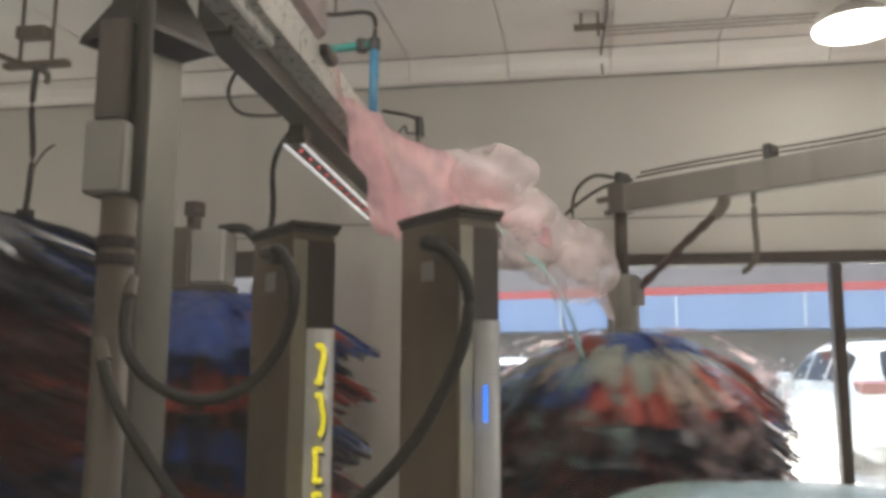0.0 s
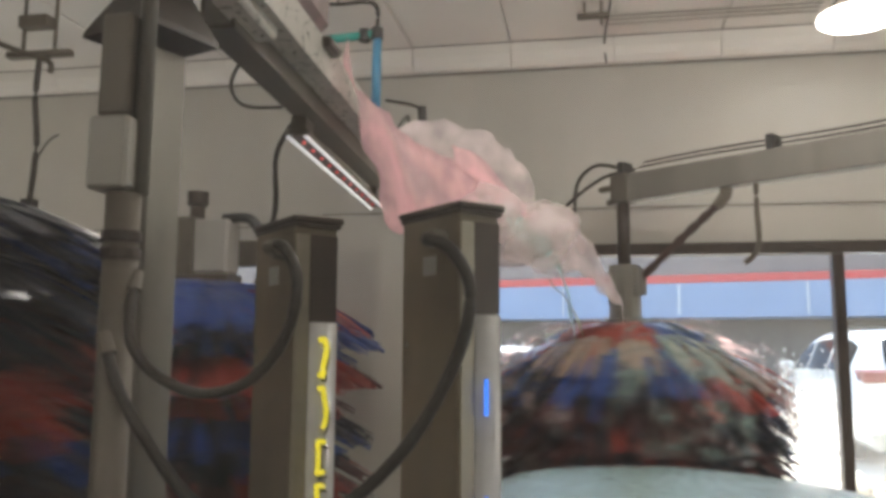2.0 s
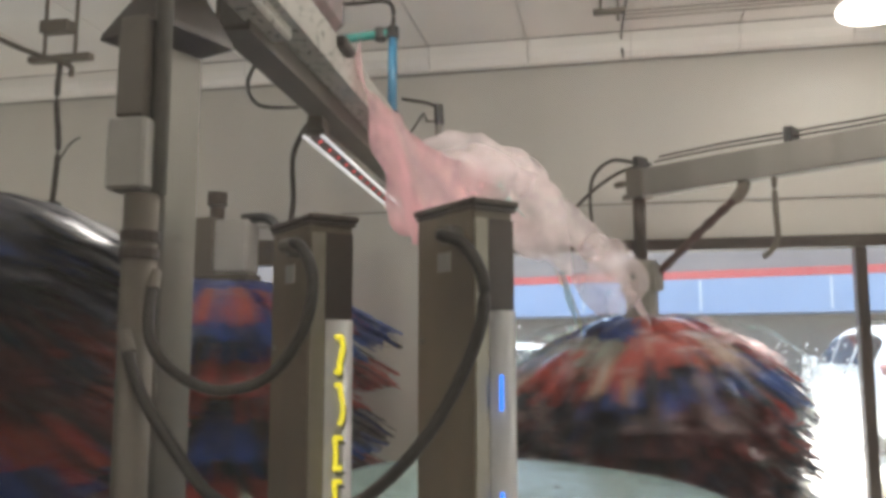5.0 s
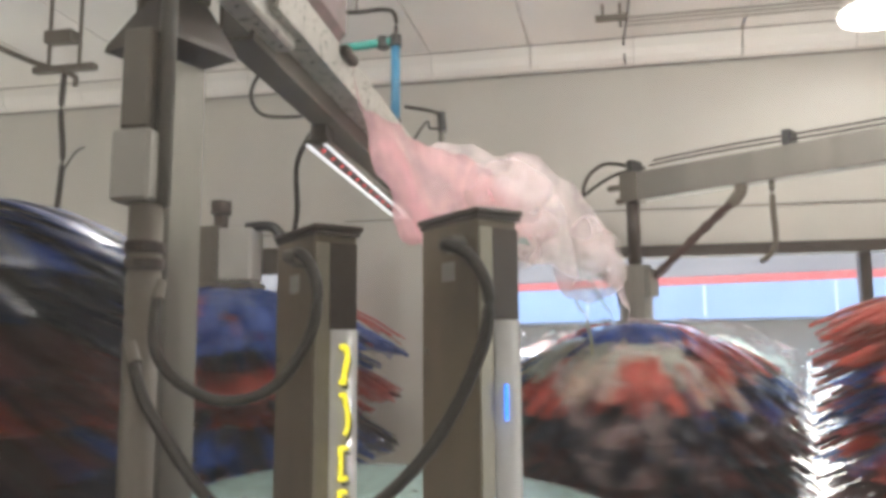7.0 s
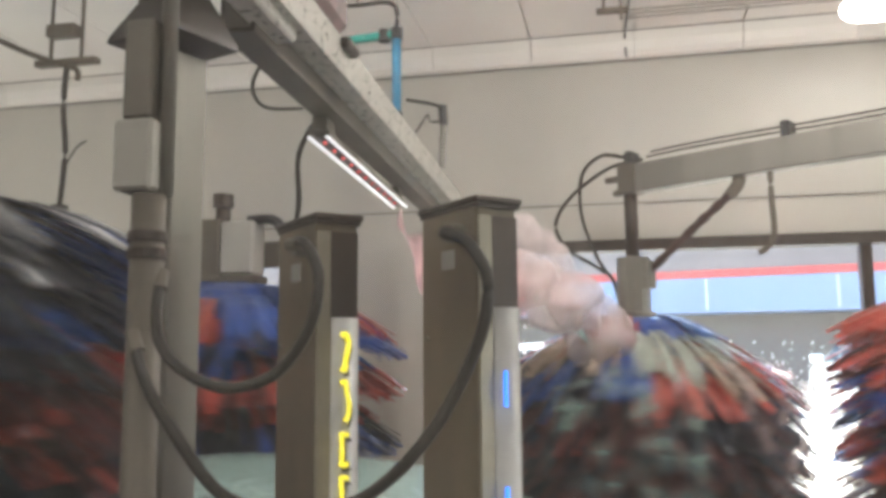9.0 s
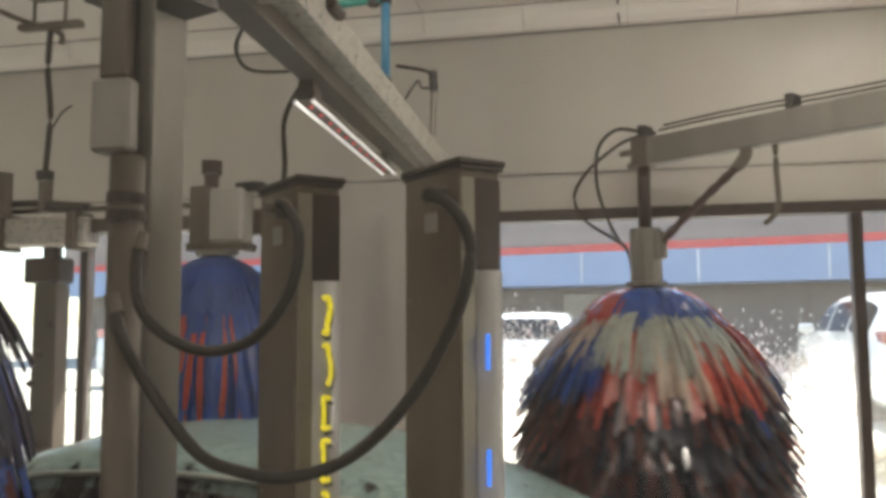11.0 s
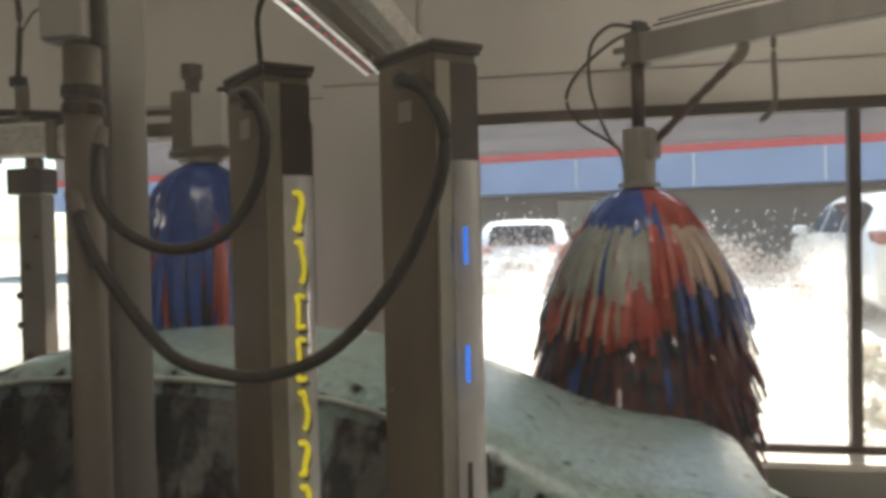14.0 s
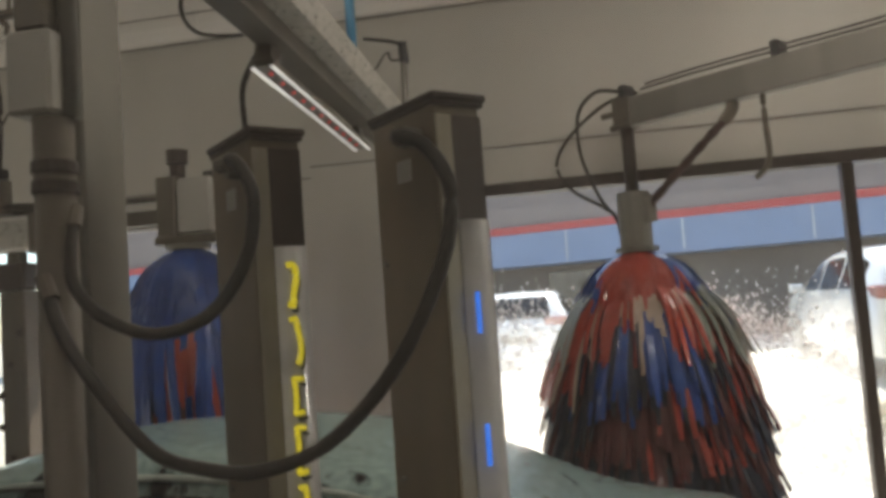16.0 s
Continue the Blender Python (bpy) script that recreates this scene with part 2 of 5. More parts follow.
M_AUTOGLASS = mat("tinted_car_glass", (0.02, 0.025, 0.03), 0.06, coat=0.8, var=0.1)
M_GROUND = mat("sunlit_gravel_ground", (0.48, 0.44, 0.37), 0.85, var=0.45, scale=1.4, bump=0.5, fine=11.0)
M_ROCK = mat("tan_boulder", (0.58, 0.48, 0.35), 0.8, var=0.4, scale=4, bump=0.5, fine=18)
M_BRUSHW = mat("dry_shrub", (0.46, 0.42, 0.28), 0.8, var=0.5)
M_BWALL = mat("grey_brown_facade", (0.20, 0.165, 0.14), 0.7, var=0.2, scale=2)
M_BROOF = mat("pale_brown_parapet", (0.30, 0.235, 0.21), 0.7, var=0.2, scale=2)
M_BBLUE = mat("blue_grey_fascia", (0.25, 0.32, 0.47), 0.5, var=0.15, scale=1)
M_BRED = mat("red_stripe", (0.62, 0.07, 0.06), 0.5, var=0.15)
M_BJOINT = mat("white_fascia_rib", (0.6, 0.62, 0.66), 0.5)


# ---- mesh helpers ----
def box(bm, lo, hi, m=None, bev=0.0):
    r = bmesh.ops.create_cube(bm, size=1.0)
    vs = r["verts"]
    for v in vs:
        v.co = Vector([lo[i] + (v.co[i] + 0.5) * (hi[i] - lo[i]) for i in range(3)])
    if bev:
        es = list({e for v in vs for e in v.link_edges})
        rb = bmesh.ops.bevel(bm, geom=es, offset=bev, segments=1, affect="EDGES")
        vs = list({v for f in rb["faces"] for v in f.verts} | {v for v in vs if v.is_valid})
    if m is not None:
        bmesh.ops.transform(bm, matrix=m, verts=[v for v in vs if v.is_valid])
    return vs


def cyl(bm, a, b, r, n=14, r2=None):
    a, b = Vector(a), Vector(b)
    d = b - a
    m = Matrix.Translation((a + b) / 2) @ d.to_track_quat("Z", "Y").to_matrix().to_4x4()
    return bmesh.ops.create_cone(bm, cap_ends=True, segments=n, radius1=r, radius2=r if r2 is None else r2, depth=d.length, matrix=m)["verts"]


def spline(pts, k=6):
    """Points of a smooth line through the given ones."""
    p = [Vector(q) for q in pts]
    out = []
    for i in range(len(p) - 1):
        p0, p1, p2, p3 = p[max(i - 1, 0)], p[i], p[i + 1], p[min(i + 2, len(p) - 1)]
        for j in range(k):
            u = j / k
            out.append(0.5 * (2 * p1 + (p2 - p0) * u + (2 * p0 - 5 * p1 + 4 * p2 - p3) * u * u + (3 * p1 - p0 - 3 * p2 + p3) * u ** 3))
    return out + [p[-1]]


def tube(bm, pts, r, n=8, rib=0.0):
    rings = []
    for i, p in enumerate(pts):
        d = (pts[min(i + 1, len(pts) - 1)] - pts[max(i - 1, 0)]).normalized()
        q = d.to_track_quat("Z", "Y").to_matrix()
        rr = r * (1 + rib * (i % 2))
        rings.append([bm.verts.new(p + q @ Vector((rr * math.cos(2 * math.pi * j / n), rr * math.sin(2 * math.pi * j / n), 0))) for j in range(n)])
    for a, b in zip(rings, rings[1:]):
        for j in range(n):
            bm.faces.new((a[j], a[(j + 1) % n], b[(j + 1) % n], b[j]))
    bm.faces.new(list(reversed(rings[0])))
    bm.faces.new(rings[-1])


def mesh_of(bm, name, material, smooth=False):
    bmesh.ops.recalc_face_normals(bm, faces=bm.faces)
    me = bpy.data.meshes.new(name)
    bm.to_mesh(me)
    bm.free()
    me.materials.append(material)
    if smooth:
        for p in me.polygons:
            p.use_smooth = True
    return me


def part(name, bm, material, parent=None, label="", smooth=False):
    ob = new(name, mesh_of(bm, name, material, smooth))
    if parent is not None:
        ob.parent = parent
    if label:
        tagged(ob, label)
    return ob


def thing(name, m, label, category, group="", kind=""):
    ob = new(name)
    ob.empty_display_size = 0.1
    ob.matrix_basis = m
    return tagged(ob, label, category, group, kind)


def B():
    return bmesh.new()


def boxes(name, specs, material, parent=None, label="", bev=0.0, m=None):
    bm = B()
    for lo, hi in specs:
        box(bm, lo, hi, m, bev)
    return part(name, bm, material, parent, label)


# ---- the tunnel ----
X0, X1, Y0, YW, ZC = -11.0, 8.5, -1.6, 7.0, 4.52
tagged(boxes("floor", [((X0, Y0, -0.2), (X1, YW + 0.2, 0.0))], M_FLOOR), "wet grey concrete tunnel floor", "floor", kind="structure")
WR, WL, WT, WB = (-0.9, 5.6), (-7.4, -2.0), 2.83, 0.34
wall = boxes("wall_north", [((X0, YW, WT + 0.06), (X1, YW + 0.2, ZC)), ((X0, YW, 0), (X1, YW + 0.2, WB)),
                            ((X0, YW, WB), (WL[0], YW + 0.2, WT + 0.06)), ((WL[1], YW, WB), (WR[0], YW + 0.2, WT + 0.06)), ((WR[1], YW, WB), (X1, YW + 0.2, WT + 0.06))], M_WALL)
tagged(wall, "cream painted panel wall above storefront windows", "wall", kind="structure")
tagged(boxes("wall_south", [((X0, Y0 - 0.2, 0), (X1, Y0, ZC))], M_WALL), "cream painted panel wall", "wall", kind="structure")
tagged(boxes("wall_west", [((X0 - 0.2, Y0 - 0.2, 0), (X0, 1.4, ZC)), ((X0 - 0.2, 5.4, 0), (X0, YW + 0.2, ZC)), ((X0 - 0.2, 1.4, 3.2), (X0, 5.4, ZC))], M_WALL), "end wall with the open exit doorway", "wall", kind="structure")
tagged(boxes("wall_east", [((X1, Y0 - 0.2, 0), (X1 + 0.2, 1.4, ZC)), ((X1, 5.4, 0), (X1 + 0.2, YW + 0.2, ZC)), ((X1, 1.4, 3.2), (X1 + 0.2, 5.4, ZC))], M_WALL), "end wall with the open entry doorway", "wall", kind="structure")
bm = B()
box(bm, (X0 - 0.2, Y0 - 0.2, ZC + 0.03), (X1 + 0.2, YW + 0.2, ZC + 0.25))
x = -10.81
while x < X1:
    box(bm, (x + 0.006, Y0, ZC), (min(x + 0.80, X1) - 0.006, YW, ZC + 0.026))
    x += 0.806
tagged(part("ceiling", bm, M_CEIL), "off-white ceiling panels with dark joints", "ceiling", kind="structure")
# rounded soffit along the wall top, in lengths
bm = B()
x = -10.81
prof = [(0, 0), (-0.05, 0.01), (-0.09, 0.05), (-0.11, 0.11), (-0.11, 0.195), (0, 0.195)]
while x < X1:
    a, b = x + 0.004, min(x + 0.802, X1 - 0.01)
    va = [bm.verts.new((a, YW - 0.002 + p[0], 4.32 + p[1])) for p in prof]
    vb = [bm.verts.new((b, YW - 0.002 + p[0], 4.32 + p[1])) for p in prof]
    for i in range(len(prof)):
        bm.faces.new((va[i], va[(i + 1) % 6], vb[(i + 1) % 6], vb[i]))
    bm.faces.new(va), bm.faces.new(vb)
    x += 0.806
tagged(part("trim_soffit", bm, M_CEIL), "off-white rounded soffit in jointed lengths", "trim", kind="structure")
# dark strips laid in the soffit creases to paint their shadow
tagged(boxes("trim_soffit_shadow", [((X0 + 0.01, YW - 0.125, 4.513), (X1 - 0.01, YW - 0.108, 4.5195)), ((X0 + 0.01, YW - 0.02, 4.308), (X1 - 0.01, YW - 0.003, 4.319))], M_SHADOW_JOINT), "dark strips drawn as shadow lines along the soffit", "trim", kind="structure")
tagged(boxes("trim_rail", [((-1.9, YW - 0.012, 3.165), (X1 - 0.1, YW - 0.002, 3.178)), ((X0 + 0.1, YW - 0.012, 3.075), (-1.9, YW - 0.002, 3.088))], M_SHADOW_JOINT), "thin dark joint across the wall panels", "trim", kind="structure")


def window(name, x0, x1, posts, label):
    w = tagged(new(name), label, "window", kind="structure")
    fr = boxes("window_frame", [((x0, YW - 0.03, WT - 0.03), (x1, YW + 0.13, WT + 0.058)), ((x0, YW - 0.01, WB), (x1, YW + 0.12, WB + 0.05)),
                                ((x0, YW + 0.0, WB + 0.05), (x0 + 0.06, YW + 0.12, WT - 0.03)), ((x1 - 0.06, YW + 0.0, WB + 0.05), (x1, YW + 0.12, WT - 0.03))], M_FRAME, w, bev=0.004)
    for p in posts:
        boxes("window_post", [((p - 0.038, YW - 0.005, WB + 0.052), (p + 0.038, YW + 0.11, WT - 0.032))], M_FRAME, w, bev=0.004)
    boxes("window_sill", [((x0, YW - 0.30, WB - 0.05), (x1, YW - 0.004, WB - 0.003))], M_PALE, w, "pale sunlit window ledge")
    xs = [x0, *posts, x1]
    for a, b in zip(xs, xs[1:]):
        o = boxes("pane", [((a + 0.045, YW + 0.05, WB + 0.052), (b - 0.045, YW + 0.056, WT - 0.033))], M_SOAP_HAZE if -1.0 < a < 2.0 else M_HAZED if 2.0 < a < 3.0 else M_PANE, w)
        o.visible_shadow = False
    return w


def viewing_window():
    """Customer viewing window: a wide pane whose pale film paints haze over the view."""
    m = bpy.data.materials.new("haze_pane")
    m.use_nodes = True
    n, l = m.node_tree.nodes, m.node_tree.links
    n.remove(n["Principled BSDF"])
    t, d, r, a, x = (n.new("ShaderNodeBsdfTransparent"), n.new("ShaderNodeBsdfDiffuse"), n.new("ShaderNodeBsdfTranslucent"), n.new("ShaderNodeMixShader"), n.new("ShaderNodeMixShader"))
    for q in (d, r):
        q.inputs[0].default_value = (0.85, 0.82, 0.78, 1)
    tc, no, mr = n.new("ShaderNodeTexCoord"), n.new("ShaderNodeTexNoise"), n.new("ShaderNodeMapRange")
    no.inputs["Scale"].default_value = 3.0
    # share of pale scatter in the pane, set to lift the darks
    mr.inputs[3].default_value, mr.inputs[4].default_value = 0.03, 0.10
    l.new(tc.outputs["Object"], no.inputs[0])
    l.new(no.outputs[0], mr.inputs[0])
    a.inputs[0].default_value = 0.65
    l.new(d.outputs[0], a.inputs[1]), l.new(r.outputs[0], a.inputs[2])
    l.new(mr.outputs[0], x.inputs[0])
    l.new(t.outputs[0], x.inputs[1]), l.new(a.outputs[0], x.inputs[2])
    l.new(x.outputs[0], n["Material Output"].inputs[0])
    x0, x1, z0, z1, y = -2.2, 3.0, 0.9, 3.4, 1.25
    # unseen wall and frame, added only to carry the hazed pane
    tagged(boxes("wall_viewing", [((X0, y, 0), (X1, y + 0.12, z0)), ((X0, y, z1), (X1, y + 0.12, ZC)), ((X0, y, z0), (x0, y + 0.12, z1)), ((x1, y, z0), (X1, y + 0.12, z1))], M_WALL), "unseen cream wall added to hold the hazed viewing window", "wall", kind="structure")
    w = tagged(new("window_3"), "wide viewing window with haze put into its pane", "window", kind="structure")
    boxes("window_frame", [((x0, y - 0.01, z0), (x0 + 0.05, y + 0.1, z1)), ((x1 - 0.05, y - 0.01, z0), (x1, y + 0.1, z1)), ((x0 + 0.05, y - 0.01, z0), (x1 - 0.05, y + 0.1, z0 + 0.05)), ((x0 + 0.05, y - 0.01, z1 - 0.05), (x1 - 0.05, y + 0.1, z1))], M_FRAME, w)
    bm = B()
    bm.faces.new([bm.verts.new(v) for v in ((x0 + 0.05, y + 0.05, z0 + 0.05), (x1 - 0.05, y + 0.05, z0 + 0.05), (x1 - 0.05, y + 0.05, z1 - 0.05), (x0 + 0.05, y + 0.05, z1 - 0.05))])
    o = part("pane", bm, m, w)
    o.visible_shadow = False


viewing_window()
window("window_1", *WR, (2.06, 4.0), "wide storefront window in dark bronze frame, splashed with water")
window("window_2", *WL, (-4.22,), "storefront window in dark bronze frame beside the exit")

# water drops on the glass
rng = random.Random(3)
bm = B()
for i in range(1700):
    u = rng.random()
    if u < 0.3:
        cx, cz = rng.gauss(-0.38, 0.22), rng.gauss(1.78, 0.16)
    elif u < 0.8:
        cx = rng.gauss(1.30, 0.26)
        cz = 1.80 - 0.25 * (cx - 1.3) + rng.gauss(0, 0.09) - abs(rng.gauss(0, 0.12))
    else:
        cx, cz = rng.uniform(-0.8, 2.0), rng.uniform(1.2, 2.1)
    if not -0.8 < cx < 2.0:
        continue
    r = rng.uniform(0.003, 0.009)
    bmesh.ops.create_icosphere(bm, subdivisions=1, radius=r, matrix=Matrix.Translation((cx, YW + 0.045, cz)) @ Matrix.Diagonal((1, 0.5, rng.uniform(1, 2.4), 1)))
tagged(part("water_drops", bm, M_DROP, smooth=True), "water drops clinging to the storefront glass", "water", kind="stuff")


# ---- outside ----
def ground_z(y):
    pts = [(-400, -0.25), (7.15, -0.25), (7.25, 0.22), (8.0, 0.30), (9.6, 0.78), (10.2, 0.84), (30, 0.9), (900, 0.9)]
    for (a, za), (b, zb) in zip(pts, pts[1:]):
        if a <= y <= b:
            return za + (zb - za) * (y - a) / (b - a)
    return 0.9


bm = B()
xs = [-900, -200, -60, -25] + [-14 + 0.5 * i for i in range(57)] + [25, 60, 200, 900]
ys = [-400, -60, -3, 7.15, 7.25, 7.5, 7.75] + [8 + 0.3 * i for i in range(9)] + [11, 13, 16, 20, 30, 60, 200, 900]
grid = [[bm.verts.new((x, y, ground_z(y) + (0.05 * noise.noise((x * 1.3, y * 1.3, 0)) if 7.3 < y < 10.3 else 0))) for x in xs] for y in ys]
for j in range(len(ys) - 1):
    for i in range(len(xs) - 1):
        bm.faces.new((grid[j][i], grid[j][i + 1], grid[j + 1][i + 1], grid[j + 1][i]))
tagged(part("ground", bm, M_GROUND, smooth=True), "sunlit pale gravel and concrete ground", "ground", kind="structure")


def boulder(x, y, r, seed, label):
    bm = B()
    bmesh.ops.create_icosphere(bm, subdivisions=3 if r > 0.2 else 2, radius=r)
    for v in bm.verts:
        v.co *= 1 + 0.28 * noise.noise(v.co / r * 1.1 + Vector((seed, 0, 0))) + 0.07 * noise.noise(v.co / r * 4 + Vector((0, seed, 0)))
        v.co.z *= 0.78
    o = part("boulder", bm, M_ROCK, smooth=True)
    o.matrix_basis = pose(x, y, ground_z(y) + r * 0.5, 0, 0, seed * 40)
    tagged(o, label, "boulder", "boulders on the bank")


boulder(3.08, 8.55, 0.28, 1.0, "large rounded tan boulder on the gravel bank")
boulder(3.75, 8.7, 0.22, 2.0, "rounded tan boulder on the gravel bank")
for i in range(110):
    boulder(rng.uniform(-7, 5.2) if i < 30 else rng.uniform(0.9, 4.6), rng.uniform(7.6, 9.7), rng.uniform(0.03, 0.10) * (1.5 if i % 6 == 0 else 1), 3.0 + i, "small pale stone on the gravel bank")


def shrub(x, y, r):
    bm = B()
    for i in range(160):
        d = Vector((rng.gauss(0, 0.45), rng.gauss(0, 0.45), abs(rng.gauss(0.3, 0.4)))) * r
        s = rng.uniform(0.015, 0.04)
        m = Matrix.Translation(d) @ Euler((rng.uniform(0, 3), rng.uniform(0, 3), rng.uniform(0, 6))).to_matrix().to_4x4()
        vs = [bm.verts.new(m @ Vector(c)) for c in ((-s, 0, 0), (0, 0, -s * 1.5), (s, 0, 0), (0, 0.006, s * 1.5))]
        bm.faces.new(vs)
    o = part("shrub", bm, M_BRUSHW)
    o.matrix_basis = pose(x, y, ground_z(y) - 0.02)
    tagged(o, "dry sparse olive shrub on the gravel bank", "shrub", "shrubs on the bank")


for sx, sy, sr in ((2.35, 8.7, 0.16), (2.75, 8.9, 0.18), (1.7, 8.9, 0.15), (3.6, 9.0, 0.18), (-3.5, 8.8, 0.2), (0.6, 9.0, 0.15), (2.1, 8.4, 0.12), (1.5, 8.3, 0.16), (2.55, 8.15, 0.15), (1.95, 9.2, 0.2), (3.2, 9.35, 0.2), (2.9, 8.25, 0.12), (1.25, 9.1, 0.17)):
    shrub(sx, sy, sr)


def facade():
    m = pose(0, 22.5, 0.85, 0, 0, -12)
    b = thing("retail_building", m, "low grey-brown retail building with blue fascia and red stripe", "building")
    boxes("wall", [((-18, 0, 0), (30, 8, 2.3))], M_BWALL, b)
    boxes("fascia", [((-18, -1.2, 2.08), (30, 0.1, 2.90))], M_BBLUE, b, "blue-grey metal fascia")
    boxes("stripe", [((-18, -1.23, 2.904), (30, 0.1, 3.09))], M_BRED, b, "bright red stripe")
    boxes("parapet", [((-18, -1.0, 3.094), (30, 8, 5.6))], M_BROOF, b, "pale brown parapet")
    boxes("roof", [((-18, -1.05, 5.604), (30, 8.05, 5.72))], M_BWALL, b)
    for i in range(17):
        boxes("rib", [((-17 + 2.8 * i, -1.225, 2.15), (-16.95 + 2.8 * i, -1.201, 2.87))], M_BJOINT, b)
    for i in range(6):
        boxes("window", [((-15 + 7 * i, -0.02, 0.9), (-12.5 + 7 * i, 0.03, 1.9))], M_AUTOGLASS, b)


facade()


# ---- vehicles ----
def vehicle(name, m, stations, w, wr, belt, paint, glassm, label, windows, front_glass, rear_glass, wheels, wheel_r, trim=None, tail=True, end_glass=None):
    """Lofted body along x, front towards -x, tail at x = 0. stations: x, top height, width factor."""
    car = thing(name, m, label, "car")

    def section(x, top, k):
        b = min(belt, top - 0.05)
        f = min(1.0, max(0.0, (top - belt - 0.10) / 0.42))
        f = f * f * (3 - 2 * f)
        hw, hr = w * k, k * (w * 0.86 + (wr - w * 0.86) * f)
        return [(0.0, 0.22), (hw * 0.86, 0.22), (hw * 0.97, 0.34), (hw, 0.60), (hw * 0.97, b), (hr + (hw * 0.97 - hr) * 0.12, top - 0.07), (hr * 0.93, top - 0.02), (hr * 0.6, top), (0.0, top + 0.015)]

    pts = []
    for i in range(len(stations) - 1):
        a, c = stations[i], stations[i + 1]
        n = max(1, int(abs(a[0] - c[0]) / 0.12))
        for j in range(n):
            u = j / n
            pts.append([a[q] + (c[q] - a[q]) * u for q in range(3)])
    pts.append(list(stations[-1]))
    for _ in range(2):
        pts = [pts[0]] + [[q[0], (p[1] + 2 * q[1] + r[1]) / 4, (p[2] + 2 * q[2] + r[2]) / 4] for p, q, r in zip(pts, pts[1:], pts[2:])] + [pts[-1]]

    def at(x):
        for p, q in zip(pts, pts[1:]):
            if q[0] <= x <= p[0]:
                u = (p[0] - x) / max(1e-6, p[0] - q[0])
                return section(x, p[1] + (q[1] - p[1]) * u, p[2] + (q[2] - p[2]) * u)
        return section(*pts[-1])

    bm = B()
    rings = []
    for p in pts:
        s = section(*p)
        full = [(y, z) for y, z in s] + [(-y, z) for y, z in reversed(s[1:-1])]
        rings.append([bm.verts.new((p[0], y, z)) for y, z in full])
    k = len(rings[0])
    for a, c in zip(rings, rings[1:]):
        for j in range(k):
            bm.faces.new((a[j], a[(j + 1) % k], c[(j + 1) % k], c[j]))
    bm.faces.new(rings[0]), bm.faces.new(list(reversed(rings[-1])))
    part("body", bm, paint, car, smooth=True)

    def pane(nm, rows, material):
        bm = B()
        vs = [[bm.verts.new(p) for p in r] for r in rows]
        for a, c in zip(vs, vs[1:]):
            for i in range(len(a) - 1):
                bm.faces.new((a[i], a[i + 1], c[i + 1], c[i]))
        bmesh.ops.solidify(bm, geom=bm.faces[:], thickness=0.004)
        part(nm, bm, material, car)

    for x0, x1 in windows:
        for sgn in (1, -1):
            rows = []
            for i in range(7):
                s = at(x0 + (x1 - x0) * i / 6)
                rows.append([(x0 + (x1 - x0) * i / 6, sgn * (s[4][0] + (s[5][0] - s[4][0]) * u + 0.007), s[4][1] + (s[5][1] - s[4][1]) * u) for u in (0.06, 0.90)])
            pane("side_window", rows, glassm)
    for nm, (x0, x1), o in (("windscreen", front_glass, -0.012), ("rear_window", rear_glass, 0.012)):
        if end_glass and nm == "rear_window":
            continue
        rows = []
        o = o * (0.3 if end_glass else 1.0)
        for i in range(9):
            xx, q = x0 + (x1 - x0) * i / 8, (0.3 if end_glass else 1.0)
            s = at(xx)
            rows.append([(xx + o, s[7][0] * 1.25, s[7][1] + 0.004 * q), (xx + o, s[7][0] * 0.6, s[7][1] + 0.012 * q), (xx + o, -s[7][0] * 0.6, s[7][1] + 0.012 * q), (xx + o, -s[7][0] * 1.25, s[7][1] + 0.004 * q)])
        pane(nm, rows, end_glass or glassm)
    if trim is not None:
        for sgn in (1, -1):
            for du, r in ((0.0, 0.012), (-0.045, 0.008)):
                bm = B()
                line = [Vector((xx, sgn * (at(xx)[5][0] + 0.01), at(xx)[5][1] + du)) for xx in [windows[0][0] + 0.1 - 0.12 * i for i in range(int((windows[0][0] - windows[-1][1] + 0.2) / 0.12))]]
                tube(bm, line, r, 6)
                part("roof_trim", bm, trim, car, smooth=True)
    if tail:
        bm = B()
        box(bm, (-0.12, -w * 0.9, 0.36), (0.05, w * 0.9, 0.60), None, 0.04)
        part("bumper", bm, paint, car)
        bm = B()
        box(bm, (-0.04, -0.26, 0.68), (0.012, 0.26, 0.80), None, 0.008)
        part("plate", bm, M_BOX, car)
    for sgn in (1, -1):
        s = at(windows[-1][1] + 0.05)
        bm = B()
        box(bm, (windows[-1][1] - 0.08, sgn * s[4][0] - (0.0 if sgn > 0 else 0.2), belt), (windows[-1][1] + 0.03, sgn * s[4][0] + (0.2 if sgn > 0 else 0.0), belt + 0.13), None, 0.025)
        part("wing_mirror", bm, paint, car)
        if tail:
            bm = B()
            box(bm, (-0.30, sgn * w * 0.74 - 0.20, 0.96), (0.0, sgn * w * 0.74 + 0.20, 1.11), None, 0.03)
            part("tail_lamp", bm, M_TAIL, car)
        for wx in wheels:
            wh = new("wheel")
            wh.parent = car
            wh.matrix_basis = pose(wx, sgn * (w - 0.10), wheel_r)
            bm = B()
            cyl(bm, (0, -0.11, 0), (0, 0.11, 0), wheel_r, 28)
            part("tyre", bm, M_TYRE, wh, smooth=False)
            bm = B()
            cyl(bm, (0, -0.118, 0), (0, 0.118, 0), wheel_r * 0.64, 20)
            part("rim", bm, M_RIM, wh)
    return car


